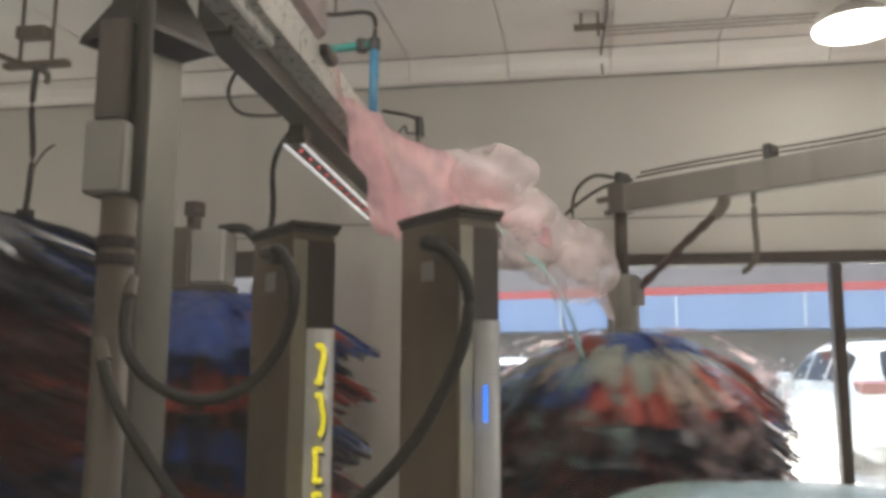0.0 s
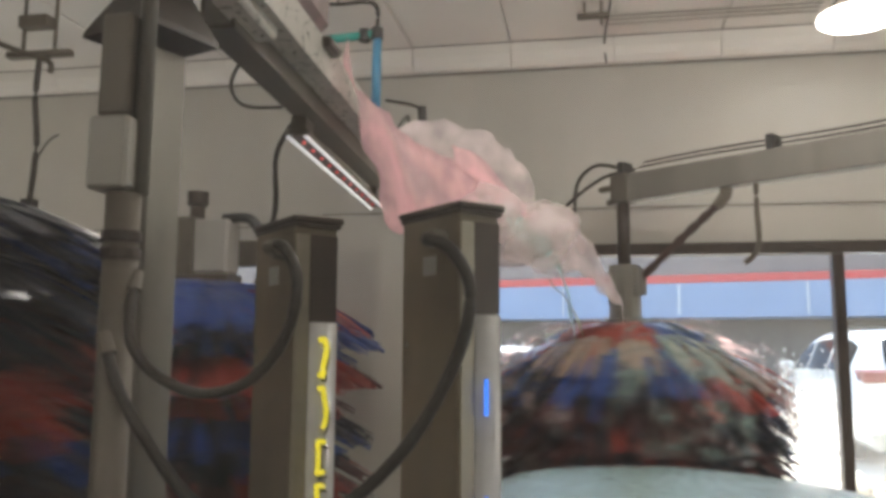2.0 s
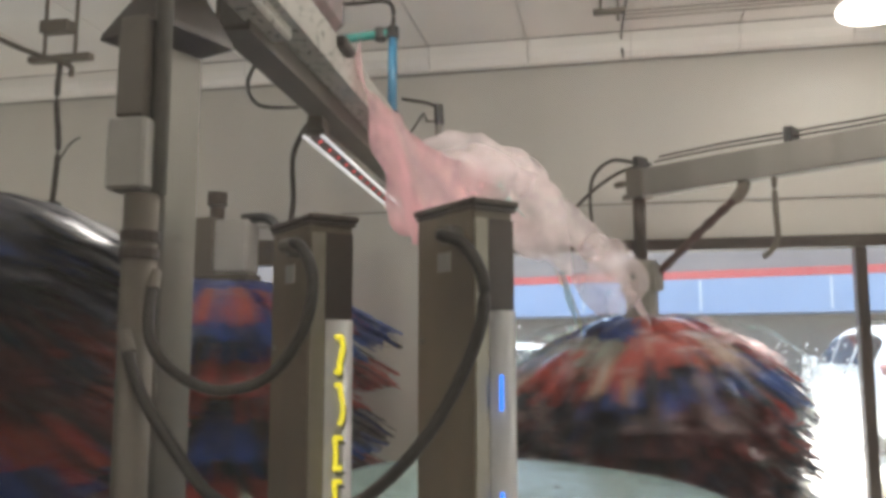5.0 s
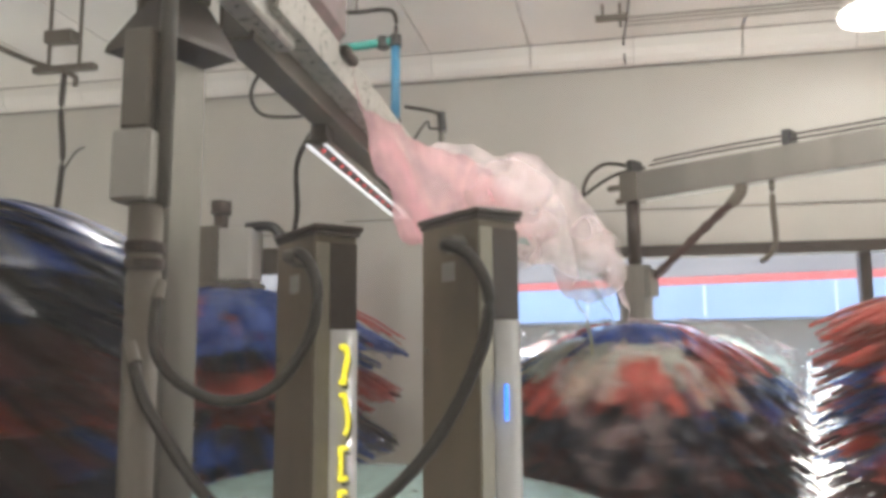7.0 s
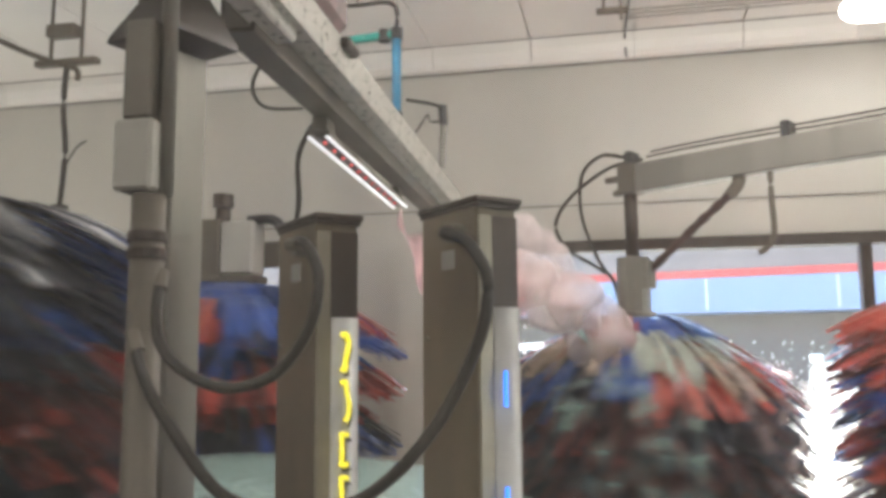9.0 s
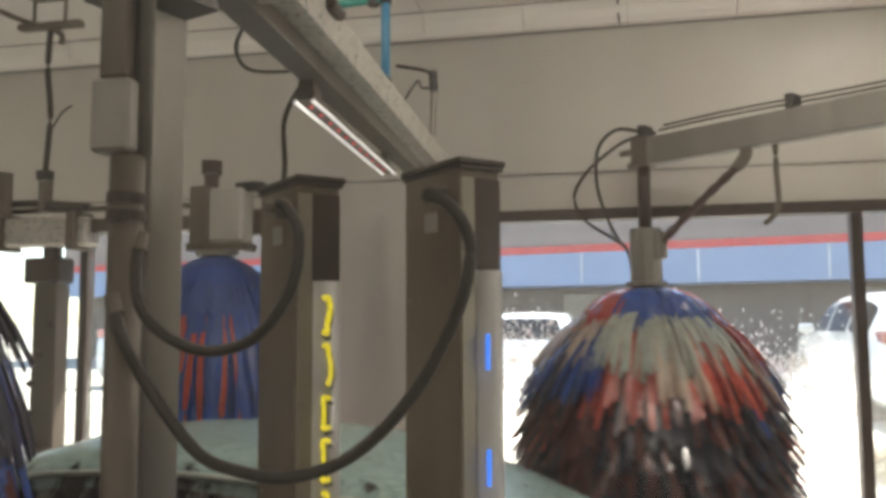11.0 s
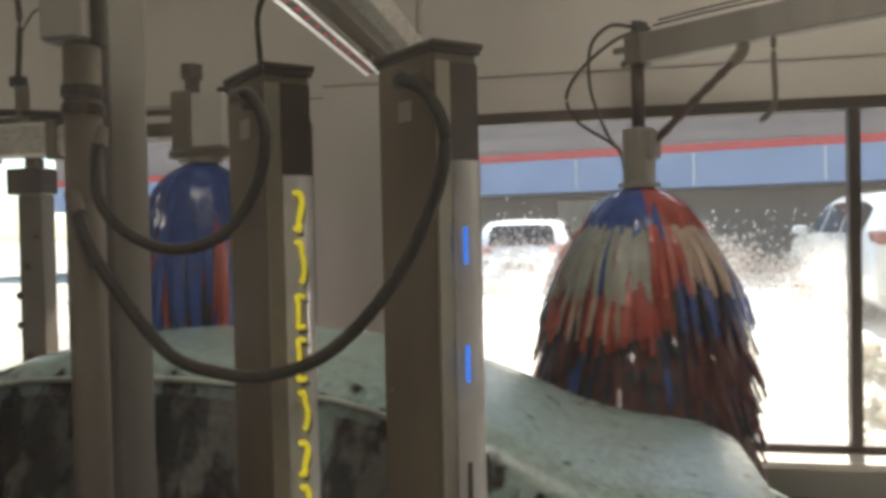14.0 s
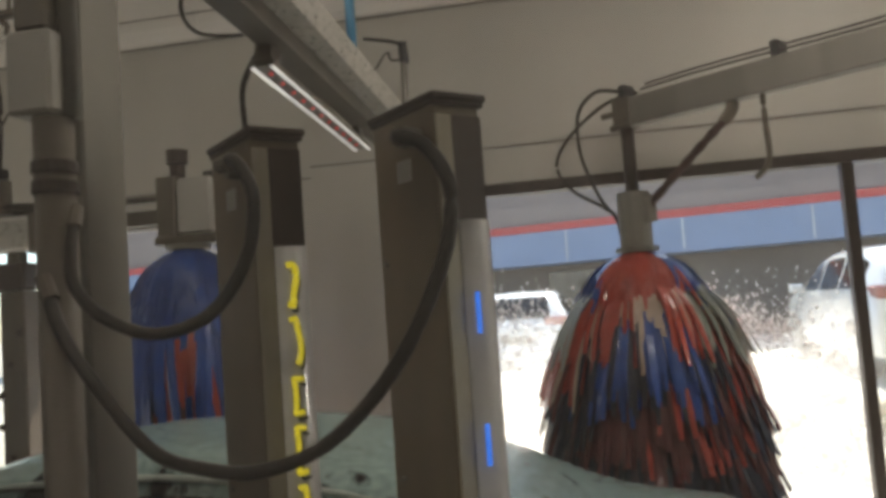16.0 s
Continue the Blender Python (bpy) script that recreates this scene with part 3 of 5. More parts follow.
SUV = [(0, 0.92, 0.94), (-0.05, 1.02, 0.97), (-0.44, 1.49, 1), (-0.65, 1.56, 1), (-1.5, 1.60, 1), (-2.4, 1.58, 1), (-2.85, 1.50, 1), (-3.6, 1.10, 1), (-4.35, 0.98, 0.98), (-4.62, 0.8, 0.9)]
for mm, lab in ((pose(4.12, 10.55, 0.79, 0, 0, -90), "white sport utility car parked outside in the sun"), (pose(-1.2, 15.2, 0.62, 0, 0, -90), "white car parked farther off in the sun"),
                (pose(-8.3, 14.5, 0.82, 0, 0, -90), "white car parked outside in bright sun")):
    vehicle("parked_car", mm, SUV, 0.94, 0.70, 1.06, M_WHITECAR, M_AUTOGLASS, lab, [(-0.5, -1.35), (-1.45, -2.3), (-2.4, -3.1)], (-2.95, -3.55), (-0.09, -0.46), (-0.85, -3.7), 0.36)

SEDAN = [(-0.06, 0.66, 0.82), (-0.09, 0.97, 0.90), (-0.18, 1.09, 0.95), (-0.75, 1.14, 0.99), (-1.15, 1.34, 1), (-1.55, 1.49, 1), (-2.2, 1.565, 1), (-2.85, 1.545, 1), (-3.1, 1.49, 1), (-3.75, 1.06, 1), (-4.4, 0.90, 0.96), (-4.6, 0.62, 0.86)]
washed_car = vehicle("sedan", pose(1.05, 3.95, 0), SEDAN, 0.90, 0.63, 0.98, M_CARFOAM, M_CARGLASS, "dark sedan covered in pale teal foam on the wash conveyor",
                     [(-1.34, -1.62), (-1.68, -2.35), (-2.45, -3.2)], (-3.15, -3.7), (-0.82, -1.42), (-0.85, -3.7), 0.32, trim=M_TRIM, tail=False, end_glass=M_CARFOAM)


# ---- sign columns ----
def sign_column(x, y, top, label, lit):
    c = thing("sign_column", pose(x, y, 0, 0, 0, -45), label, "sign column", "sign columns")
    W, D = 0.225, 0.105
    boxes("post_body", [((-W, 0.0, 0.0), (-0.004, D, top - 0.012))], M_COL, c, bev=0.004)
    boxes("cap", [((-W - 0.008, -0.008, top - 0.014), (0.010, D + 0.01, top))], M_COLDK, c, "dark steel cap plate", bev=0.003)
    boxes("cap_lip", [((-W - 0.003, -0.003, top - 0.024), (0.005, D + 0.004, top - 0.016))], M_COLDK, c)
    boxes("edge_strip", [((-0.003, 0.002, 0.0), (0.004, 0.034, top - 0.042))], M_EDGE, c, "bare aluminium corner strip")
    # flat plate, no hole: the opening's shade is put into its dark colour
    boxes("recess", [((-0.003, 0.036, top - 0.235), (0.002, D - 0.002, top - 0.042))], M_COLDK, c, "dark plate painted for a shaded opening")
    bm = B()
    n = 8
    prev = None
    for i in range(n + 1):
        u = i / n
        yy = 0.036 + (D - 0.036) * u
        xx = 0.004 + 0.02 * math.sin(math.pi * u)
        cur = (bm.verts.new((xx, yy, 0.05)), bm.verts.new((xx, yy, top - 0.238)))
        if prev:
            bm.faces.new((prev[0], cur[0], cur[1], prev[1]))
        prev = cur
    bmesh.ops.solidify(bm, geom=bm.faces[:], thickness=0.003)
    part("lens", bm, M_LENS, c, "frosted curved sign lens", smooth=True)
    r2 = random.Random(int(x * 100))
    z = top - 0.275 if lit == "yellow" else 1.99
    count = 0
    while z > 0.4:
        h = 0.078 + 0.012 * math.sin(count * 2.3)
        count += 1
        bm = B()
        kind = (0, 1, 2, 2, 1, 0)[(count - 1) % 6]
        lean = (0.004, -0.003, 0.0)[kind]
        ya = 0.064 if kind < 2 else 0.054
        yb = 0.050 if kind < 2 else 0.070
        bow = (0.001, 0.006, 0.0)[kind]
        pts = [(0.026, yb, z - 0.002), (0.027, ya - 0.002, z), (0.027, ya + bow * 0.7 + lean, z - h * 0.25), (0.028, ya + bow, z - h * 0.5), (0.027, ya + bow * 0.4 - lean, z - h * 0.8), (0.027, ya - 0.002, z - h)]
        if kind != 1:
            pts.append((0.026, yb, z - h + 0.002))
        if lit == "yellow":
            tube(bm, spline(pts, 4), 0.0058 if kind else 0.0068, 6)
            part("letter_bar", bm, M_YELLOW, c, "yellow lit bar")
            bm = B()
            tube(bm, [Vector((p[0] - 0.003, p[1] + 0.008, p[2] - 0.012)) for p in spline(pts, 4)], 0.003, 5)
            part("letter_edge", bm, M_DARKLET, c)
            z -= h + 0.027
        else:
            box(bm, (0.020, 0.046, z - 0.075), (0.027, 0.056, z), None, 0.002)
            part("letter_bar", bm, M_BLUELED, c, "blue lit bar") if count != 3 else part("letter_bar", bm, M_DARKLET, c)
            z -= 0.235
    boxes("label_plate", [((-0.135, -0.004, top - 0.150), (-0.085, -0.001, top - 0.108))], M_BOX, c, "small pale worn sticker")
    bm = B()
    cyl(bm, (-0.06, 0.0, top - 0.075), (-0.06, -0.03, top - 0.075), 0.02)
    part("hose_fitting", bm, M_GALV, c)
    for i in range(4):
        bm = B()
        cyl(bm, (-0.2 + 0.01 * i, 0.0, top - 0.3 - 0.42 * i), (-0.2 + 0.01 * i, -0.006, top - 0.3 - 0.42 * i), 0.006, 8)
        part("bolt", bm, M_GALV, c)
    return c


sign_column(0.0, 2.25, 2.36, "brown steel post with frosted sign lens and blue lights", "blue")
sign_column(-0.374, 2.288, 2.345, "brown steel post with frosted sign lens and yellow letters", "yellow")


def hose(name, pts, r, label, rib=0.0, k=8, material=None):
    bm = B()
    tube(bm, spline(pts, k), r, 10, rib)
    o = part(name, bm, material or M_RUBBER, smooth=True)
    for i, j in ((0, 1), (-1, -2)):
        a, b = Vector(pts[i]), Vector(pts[j])
        bm = B()
        cyl(bm, a, a + (b - a).normalized() * 0.05, r * 1.35, 10)
        part("coupling", bm, M_STEEL, o, "worn dark metal coupling")
    return tagged(o, label, "hose")


hose("hose", [(-0.75, 2.28, 2.22), (-0.73, 2.23, 2.12), (-0.70, 2.2, 2.05), (-0.64, 2.2, 1.99), (-0.54, 2.2, 1.955), (-0.43, 2.2, 1.985), (-0.355, 2.2, 2.08), (-0.335, 2.2, 2.19), (-0.375, 2.22, 2.265), (-0.43, 2.27, 2.27)], 0.0122, "black rubber hose looping between steel posts", 0.05)
hose("hose", [(-0.79, 2.23, 2.08), (-0.745, 2.21, 1.98), (-0.68, 2.2, 1.885), (-0.56, 2.2, 1.745), (-0.45, 2.2, 1.705), (-0.34, 2.2, 1.70), (-0.21, 2.2, 1.75), (-0.08, 2.19, 1.88), (0.01, 2.19, 2.05), (0.03, 2.19, 2.17), (-0.01, 2.2, 2.25), (-0.06, 2.21, 2.275), (-0.065, 2.27, 2.28)], 0.0132, "thick black rubber hose sagging between steel posts", 0.05)


# ---- foam arch ----
def channel(name, prof, y0, y1, material, parent, label, m):
    """A rolled section of the given outline, drawn along y."""
    bm = B()
    va = [bm.verts.new(m @ Vector((x, y0, z))) for x, z in prof]
    vb = [bm.verts.new(m @ Vector((x, y1, z))) for x, z in prof]
    for i in range(len(prof)):
        k = (i + 1) % len(prof)
        bm.faces.new((va[i], va[k], vb[k], vb[i]))
    bm.faces.new(va), bm.faces.new(vb)
    return part(name, bm, material, parent, label)


def arch():
    a = thing("foam_arch", pose(0, 0, 0), "weathered steel foam arch with overhead beam and light bar", "wash arch")
    pm = pose(-0.828, 2.45, 0, 0, 0, -20)
    boxes("leg", [((-0.055, -0.055, 0), (0.055, 0.055, 2.80))], M_GALV, a, "pale weathered steel leg", 0.006, pm)
    boxes("leg_channel", [((-0.085, -0.062, 0), (-0.058, 0.05, 2.80))], M_STEEL, a, "", 0.003, pm)
    bm = B()
    lo = [(-0.135, -0.12), (0.11, -0.12), (0.11, 0.11), (-0.135, 0.11)]
    v0 = [bm.verts.new(pm @ Vector((x, y, 2.832))) for x, y in lo]
    v1 = [bm.verts.new(pm @ Vector((x * 0.97, y * 0.97, 2.85))) for x, y in lo]
    v2 = [bm.verts.new(pm @ Vector((x * 0.5, y * 0.5, 2.97))) for x, y in lo]
    for p, q in ((v0, v1), (v1, v2)):
        for i in range(4):
            bm.faces.new((p[i], p[(i + 1) % 4], q[(i + 1) % 4], q[i]))
    bm.faces.new(v0), bm.faces.new(v2)
    part("flange", bm, M_COLDK, a, "dark flared flange plate")
    boxes("upper_mast", [((-0.085, -0.07, 2.6), (-0.056, 0.07, 3.7)), ((-0.05, -0.06, 2.975), (0.06, 0.06, 3.75))], M_STEEL, a, "", 0.005, pm)
    bm = B()
    cyl(bm, (-0.785, 2.27, 0.0), (-0.785, 2.27, 2.40), 0.040, 16)
    part("conduit", bm, M_STEEL, a, smooth=True)
    for z in (2.26, 2.30):
        bm = B()
        cyl(bm, (-0.785, 2.27, z - 0.012), (-0.785, 2.27, z + 0.012), 0.045, 16)
        part("conduit_collar", bm, M_COLDK, a)
    bm = B()
    cyl(bm, (-0.752, 2.28, 2.40), (-0.752, 2.28, 4.5), 0.020, 14)
    part("riser_pipe", bm, M_GALV, a, smooth=True)
    boxes("mast_cover", [((-0.845, 2.235, 2.58), (-0.770, 2.33, 2.825))], M_STEEL, a, "dark steel mast cover", 0.006)
    boxes("junction_box", [((-0.855, 2.22, 2.405), (-0.755, 2.32, 2.575))], M_BOX, a, "pale grey junction box", 0.008)
    bmx = pose(-0.72, 2.6, 0, 0, 0, 2.6)
    channel("beam", [(-0.095, 2.95), (0.01, 2.95), (0.01, 3.07), (-0.002, 3.07), (-0.002, 2.965), (-0.083, 2.965), (-0.083, 3.07), (-0.095, 3.07)], 0.06, 3.6, M_STEEL, a, "dark steel channel beam", bmx)
    channel("upper_channel", [(0.012, 3.02), (0.10, 3.02), (0.10, 3.15), (0.09, 3.15), (0.09, 3.035), (0.022, 3.035), (0.022, 3.15), (0.012, 3.15)], 0.02, 3.6, M_PALE, a, "pale aluminium channel on the beam", bmx)
    boxes("gusset", [((-0.02, -0.25, 2.98), (0.07, 0.25, 3.25))], M_PALE, a, "pale aluminium gusset", 0.01, bmx)
    boxes("foam_trough", [((-0.01, 0.12, 3.155), (0.12, 0.66, 3.36))], M_PINKSOAK, a, "pink soaked foam trough", 0.03, bmx)
    boxes("trough_lip", [((-0.005, 0.62, 3.11), (0.135, 0.76, 3.15))], M_COLDK, a, "", 0.01, bmx)
    tm = pose(-0.835, 3.5, 2.875, 0, 0, 3.5)
    bar = boxes("light_bar", [((-0.045, 0.0, -0.006), (0.045, 1.6, 0.02))], M_STEEL, a, "light bar with red points", 0.004, tm)
    for sx in (-0.036, 0.036):
        boxes("lens_strip", [((sx - 0.009, 0.0, -0.016), (sx + 0.009, 1.6, -0.0065))], M_LEDLENS, bar, "white clear lens strip", 0.003, tm)
    for i in range(11):
        bm = B()
        bmesh.ops.create_icosphere(bm, subdivisions=1, radius=0.009, matrix=tm @ Matrix.Translation((0, 0.10 + 0.135 * i, -0.008)))
        part("led", bm, M_LEDDOT, bar)
    for y0 in (0.02, 1.4):
        boxes("bar_bracket", [((-0.03, y0, 0.022), (0.03, y0 + 0.11, 0.075))], M_STEEL, a, "", 0, tm)
    bm = B()
    tube(bm, spline([(-0.88, 3.56, 2.93), (-0.93, 3.54, 2.80), (-0.93, 3.55, 2.60), (-0.97, 3.55, 2.42), (-1.0, 3.55, 2.30)]), 0.011, 8)
    part("cable", bm, M_RUBBER, a, smooth=True)
    bm = B()
    tube(bm, spline([(-0.80, 2.95, 3.0), (-0.90, 3.05, 2.93), (-0.92, 3.2, 2.90), (-0.86, 3.4, 2.95)]), 0.007, 6)
    part("cable", bm, M_RUBBER, a, smooth=True)
    boxes("far_leg", [((-0.97, 6.15, 0), (-0.85, 6.27, 3.16))], M_STEEL, a, "", 0.006)


arch()


def pipework():
    p = thing("pipe_run", pose(0, 0, 0), "blue and teal plastic water pipes hung from the ceiling", "pipes")
    bm = B()
    cyl(bm, (-0.955, 5.1, 3.88), (-0.955, 5.1, 3.42), 0.027)
    part("blue_pipe", bm, M_BLUEPIPE, p, smooth=True)
    bm = B()
    cyl(bm, (-0.98, 5.1, 3.915), (-1.36, 5.1, 3.895), 0.026)
    part("teal_pipe", bm, M_TEAL, p, smooth=True)
    for q in ((-0.955, 5.1, 3.915), (-0.955, 5.1, 3.40), (-1.03, 5.1, 3.91)):
        bm = B()
        cyl(bm, (q[0], q[1], q[2] - 0.035), (q[0], q[1], q[2] + 0.035), 0.036)
        part("fitting", bm, M_BLACK, p)
    bm = B()
    tube(bm, spline([(-0.955, 5.1, 3.95), (-0.955, 5.1, 4.07), (-1.02, 5.1, 4.12), (-1.22, 5.1, 4.12), (-1.42, 5.1, 4.16), (-1.58, 5.1, 4.30), (-1.62, 5.1, 4.51)]), 0.014)
    part("feed_hose", bm, M_RUBBER, p, smooth=True)
    bm = B()
    cyl(bm, (-1.2, 5.1, 4.13), (-1.2, 5.1, 4.51), 0.007, 6)
    part("hanger", bm, M_STEEL, p)
    bm = B()
    tube(bm, spline([(-0.955, 5.1, 3.38), (-0.95, 5.4, 3.36), (-0.93, 5.8, 3.62), (-0.95, 6.0, 3.63), (-0.87, 6.0, 3.63)]), 0.008, 6)
    part("feed_hose", bm, M_RUBBER, p, smooth=True)
    bm = B()
    tube(bm, [Vector(q) for q in ((-0.87, 6.0, 3.74), (-0.86, 6.0, 3.6))], 0.032)
    part("valve", bm, M_BLACK, p)
    bm = B()
    tube(bm, [Vector(q) for q in ((-1.13, 6.0, 3.80), (-0.95, 6.0, 3.76), (-0.88, 6.0, 3.73))], 0.012, 6)
    part("feed_hose", bm, M_RUBBER, p)
    bm = B()
    cyl(bm, (-0.865, 6.0, 3.6), (-0.875, 6.0, 3.3), 0.022)
    part("spray_pipe", bm, M_GALV, p)


pipework()


def cable_drop(x, y, label):
    c = thing("cable_drop", pose(x, y, 0), label, "ceiling bracket")
    for dx in (-0.12, 0.10):
        bm = B()
        cyl(bm, (dx, 0, 3.9), (dx, 0, 4.515), 0.012, 6)
        part("rod", bm, M_STEEL, c)
    boxes("bracket_bar", [((-0.22, -0.03, 3.86), (0.22, 0.03, 3.90)), ((-0.14, -0.04, 4.05), (0.06, 0.04, 4.13))], M_STEEL, c, "", 0.004)
    bm = B()
    tube(bm, spline([(-0.5, -0.5, 4.05), (-0.2, -0.1, 3.92), (0.05, 0, 3.84), (0.08, 0.0, 3.76)]), 0.018)
    part("arm", bm, M_STEEL, c)
    bm = B()
    tube(bm, spline([(0.0, 0, 3.86), (-0.01, 0, 3.6), (0.02, 0, 3.3), (0.0, 0, 2.95)]), 0.018, 8)
    part("cable", bm, M_RUBBER, c, smooth=True)
    bm = B()
    tube(bm, spline([(0.02, 0, 3.2), (0.10, 0, 3.32), (0.17, 0, 3.36)]), 0.006, 6)
    part("branch_wire", bm, M_RUBBER, c)
    boxes("plug", [((-0.04, -0.03, 2.9), (0.04, 0.03, 2.96))], M_BLACK, c)


cable_drop(-3.1, 5.0, "black cable hanging from a steel ceiling bracket")


def ceiling_lamp_or_fill(x, y):
    c = thing("ceiling_lamp_or_fill", pose(x, y, 0), "round high-bay ceiling lamp; all but the first are unseen added fill", "lamp", "high-bay lamps")
    bm = B()
    cyl(bm, (0, 0, 4.27), (0, 0, 4.40), 0.27, 28, 0.12)
    part("housing", bm, M_PALE, c, smooth=False)
    bm = B()
    cyl(bm, (0, 0, 4.245), (0, 0, 4.268), 0.265, 28)
    part("diffuser", bm, M_LAMP, c)
    bm = B()
    cyl(bm, (0, 0, 4.40), (0, 0, 4.515), 0.02, 8)
    part("stem", bm, M_STEEL, c)


# fixtures past the first are made up to house the fill lights
for lx, ly, lw in LAMPS_AND_FILL:
    ceiling_lamp_or_fill(lx, ly)

# conduits and fixing on the ceiling
cd = thing("ceiling_conduit", pose(0, 0, 0), "thin grey conduits run along the ceiling", "conduit")
for i, yy in enumerate((6.45, 6.52, 6.6)):
    bm = B()
    cyl(bm, (0.42, yy, 4.50), (1.9, yy, 4.50), 0.009, 6)
    part("conduit", bm, M_BOX, cd)
boxes("clamp", [((0.2, 6.2, 4.40), (0.42, 6.26, 4.43)), ((0.24, 6.21, 4.43), (0.26, 6.25, 4.515)), ((0.36, 6.21, 4.35), (0.38, 6.25, 4.515))], M_STEEL, cd)
bm = B()
tube(bm, spline([(0.41, 5.6, 4.505), (0.43, 6.2, 4.50), (0.40, 6.86, 4.48), (0.41, 6.87, 4.30)]), 0.008, 6)
part("wire", bm, M_RUBBER, cd)

# post and pipe by the window
rp = thing("equipment_post", pose(2.62, 6.35, 0), "galvanised steel equipment post with a pipe", "post")
boxes("post", [((-0.05, -0.05, 0), (0.05, 0.05, 4.5))], M_GALV, rp, "", 0.005)
bm = B()
tube(bm, spline([(-0.09, -0.08, 0.02), (-0.09, -0.08, 2.4), (-0.08, -0.08, 2.85), (0.02, -0.08, 2.98), (0.5, -0.08, 3.0)]), 0.026)
part("pipe", bm, M_PALE, rp, smooth=True)
boxes("bracket", [((-0.12, -0.1, 2.2), (0.06, -0.052, 2.24))], M_STEEL, rp)
lp = thing("equipment_stand", pose(-3.85, 6.1, 0), "dark steel stand with a box on top", "stand")
boxes("post", [((-0.10, -0.08, 0), (0.10, 0.08, 2.32))], M_STEEL, lp, "", 0.01)
boxes("box", [((-0.18, -0.1, 2.325), (0.12, 0.1, 2.52))], M_COLDK, lp, "", 0.015)
boxes("arm", [((-2.6, -0.08, 2.70), (-1.42, 0.06, 2.80)), ((0.37, -0.08, 2.70), (1.5, 0.06, 2.80)), ((-2.6, -0.06, 2.86), (1.4, -0.01, 2.90))], M_STEEL, lp, "", 0.006)
boxes("beam", [((-1.41, -0.12, 2.60), (0.36, 0.05, 2.82))], M_PALE, lp, "pale grey steel beam", 0.02)
boxes("beam_clamp", [((-0.42, -0.15, 2.57), (-0.34, 0.08, 2.855)), ((0.20, -0.15, 2.57), (0.28, 0.08, 2.855))], M_STEEL, lp, "", 0.006)
bm = B()
cyl(bm, (0.02, -0.14, 2.86), (0.02, -0.14, 3.10), 0.05)
part("cylinder", bm, M_STEEL, lp)
bm = B()
tube(bm, spline([(-1.5, -0.16, 2.98), (-1.0, -0.16, 2.90), (-0.6, -0.16, 2.86), (-0.2, -0.16, 2.92), (0.4, -0.16, 2.88)]), 0.028, 8)
part("supply_hose", bm, M_RUBBER, lp, smooth=True)
boxes("stub", [((-0.05, -0.05, 2.524), (0.05, 0.04, 2.598))], M_STEEL, lp)
bm = B()
cyl(bm, (-0.3, -0.2, 2.81), (-0.3, -0.2, 3.15), 0.07)
part("cylinder", bm, M_STEEL, lp)
for i in range(7):
    bm = B()
    bmesh.ops.create_icosphere(bm, subdivisions=1, radius=0.03, matrix=Matrix.Translation((0.1 * math.cos(i * 0.9), -0.09, 0.7 + 0.22 * i)))
    part("knob", bm, M_COLDK, lp)


# ---- wash brushes ----
N_SEC, N_STR = 16, 9
panel_cache = {}


def panel_mesh(length, variant, material, other, r0=0.11, spread=0.80, whole=0.34):
    """One cloth panel: whole near the hub, cut into hanging strips beyond."""
    key = (round(length, 3), variant, material.name, other.name, whole)
    if key in panel_cache:
        return panel_cache[key]
    rr = random.Random(variant * 17 + int(length * 100))
    bm = B()
    step = 2 * math.pi / (N_SEC * N_STR)
    for k in range(N_STR):
        d = (k - (N_STR - 1) / 2) * step
        sway = rr.uniform(-0.016, 0.016)
        L = length * rr.uniform(0.88, 1.05)
        lift = rr.uniform(-0.03, 0.03)
        twist = rr.uniform(-0.5, 0.5)
        rows = []
        segs = 7
        second = rr.random() < 0.30
        for i in range(segs + 1):
            u = i / segs
            free = max(0.0, (u - whole) / (1 - whole))
            z = -L * u
            yc = math.tan(d + sway * free) * (r0 + L * spread * u)
            hw = 0.5 * step * (r0 + L * spread * u) * 1.12 + 0.003
            hw *= 1 - 0.16 * free if u < 0.98 else 0.5
            xc = 0.135 * L * math.sin(math.pi * min(1, u * 0.9)) - 0.06 * u * u + lift * free + 0.012 * free * math.sin(5 * u + k)
            tw = twist * free
            dx, dy = hw * math.sin(tw), hw * math.cos(tw)
            t = 0.003
            rows.append([bm.verts.new((xc + dx - t, yc + dy, z)), bm.verts.new((xc - dx - t, yc - dy, z)), bm.verts.new((xc - dx + t, yc - dy, z)), bm.verts.new((xc + dx + t, yc + dy, z))])
        for i, (a, b) in enumerate(zip(rows, rows[1:])):
            for j in range(4):
                f = bm.faces.new((a[j], a[(j + 1) % 4], b[(j + 1) % 4], b[j]))
                f.material_index = 1 if second and i / segs >= whole - 0.1 else 0
        bm.faces.new(rows[0]), bm.faces.new(rows[-1])
    me = mesh_of(bm, "cloth_panel", material)
    me.materials.append(other)
    panel_cache[key] = me
    return me


PANELS = []


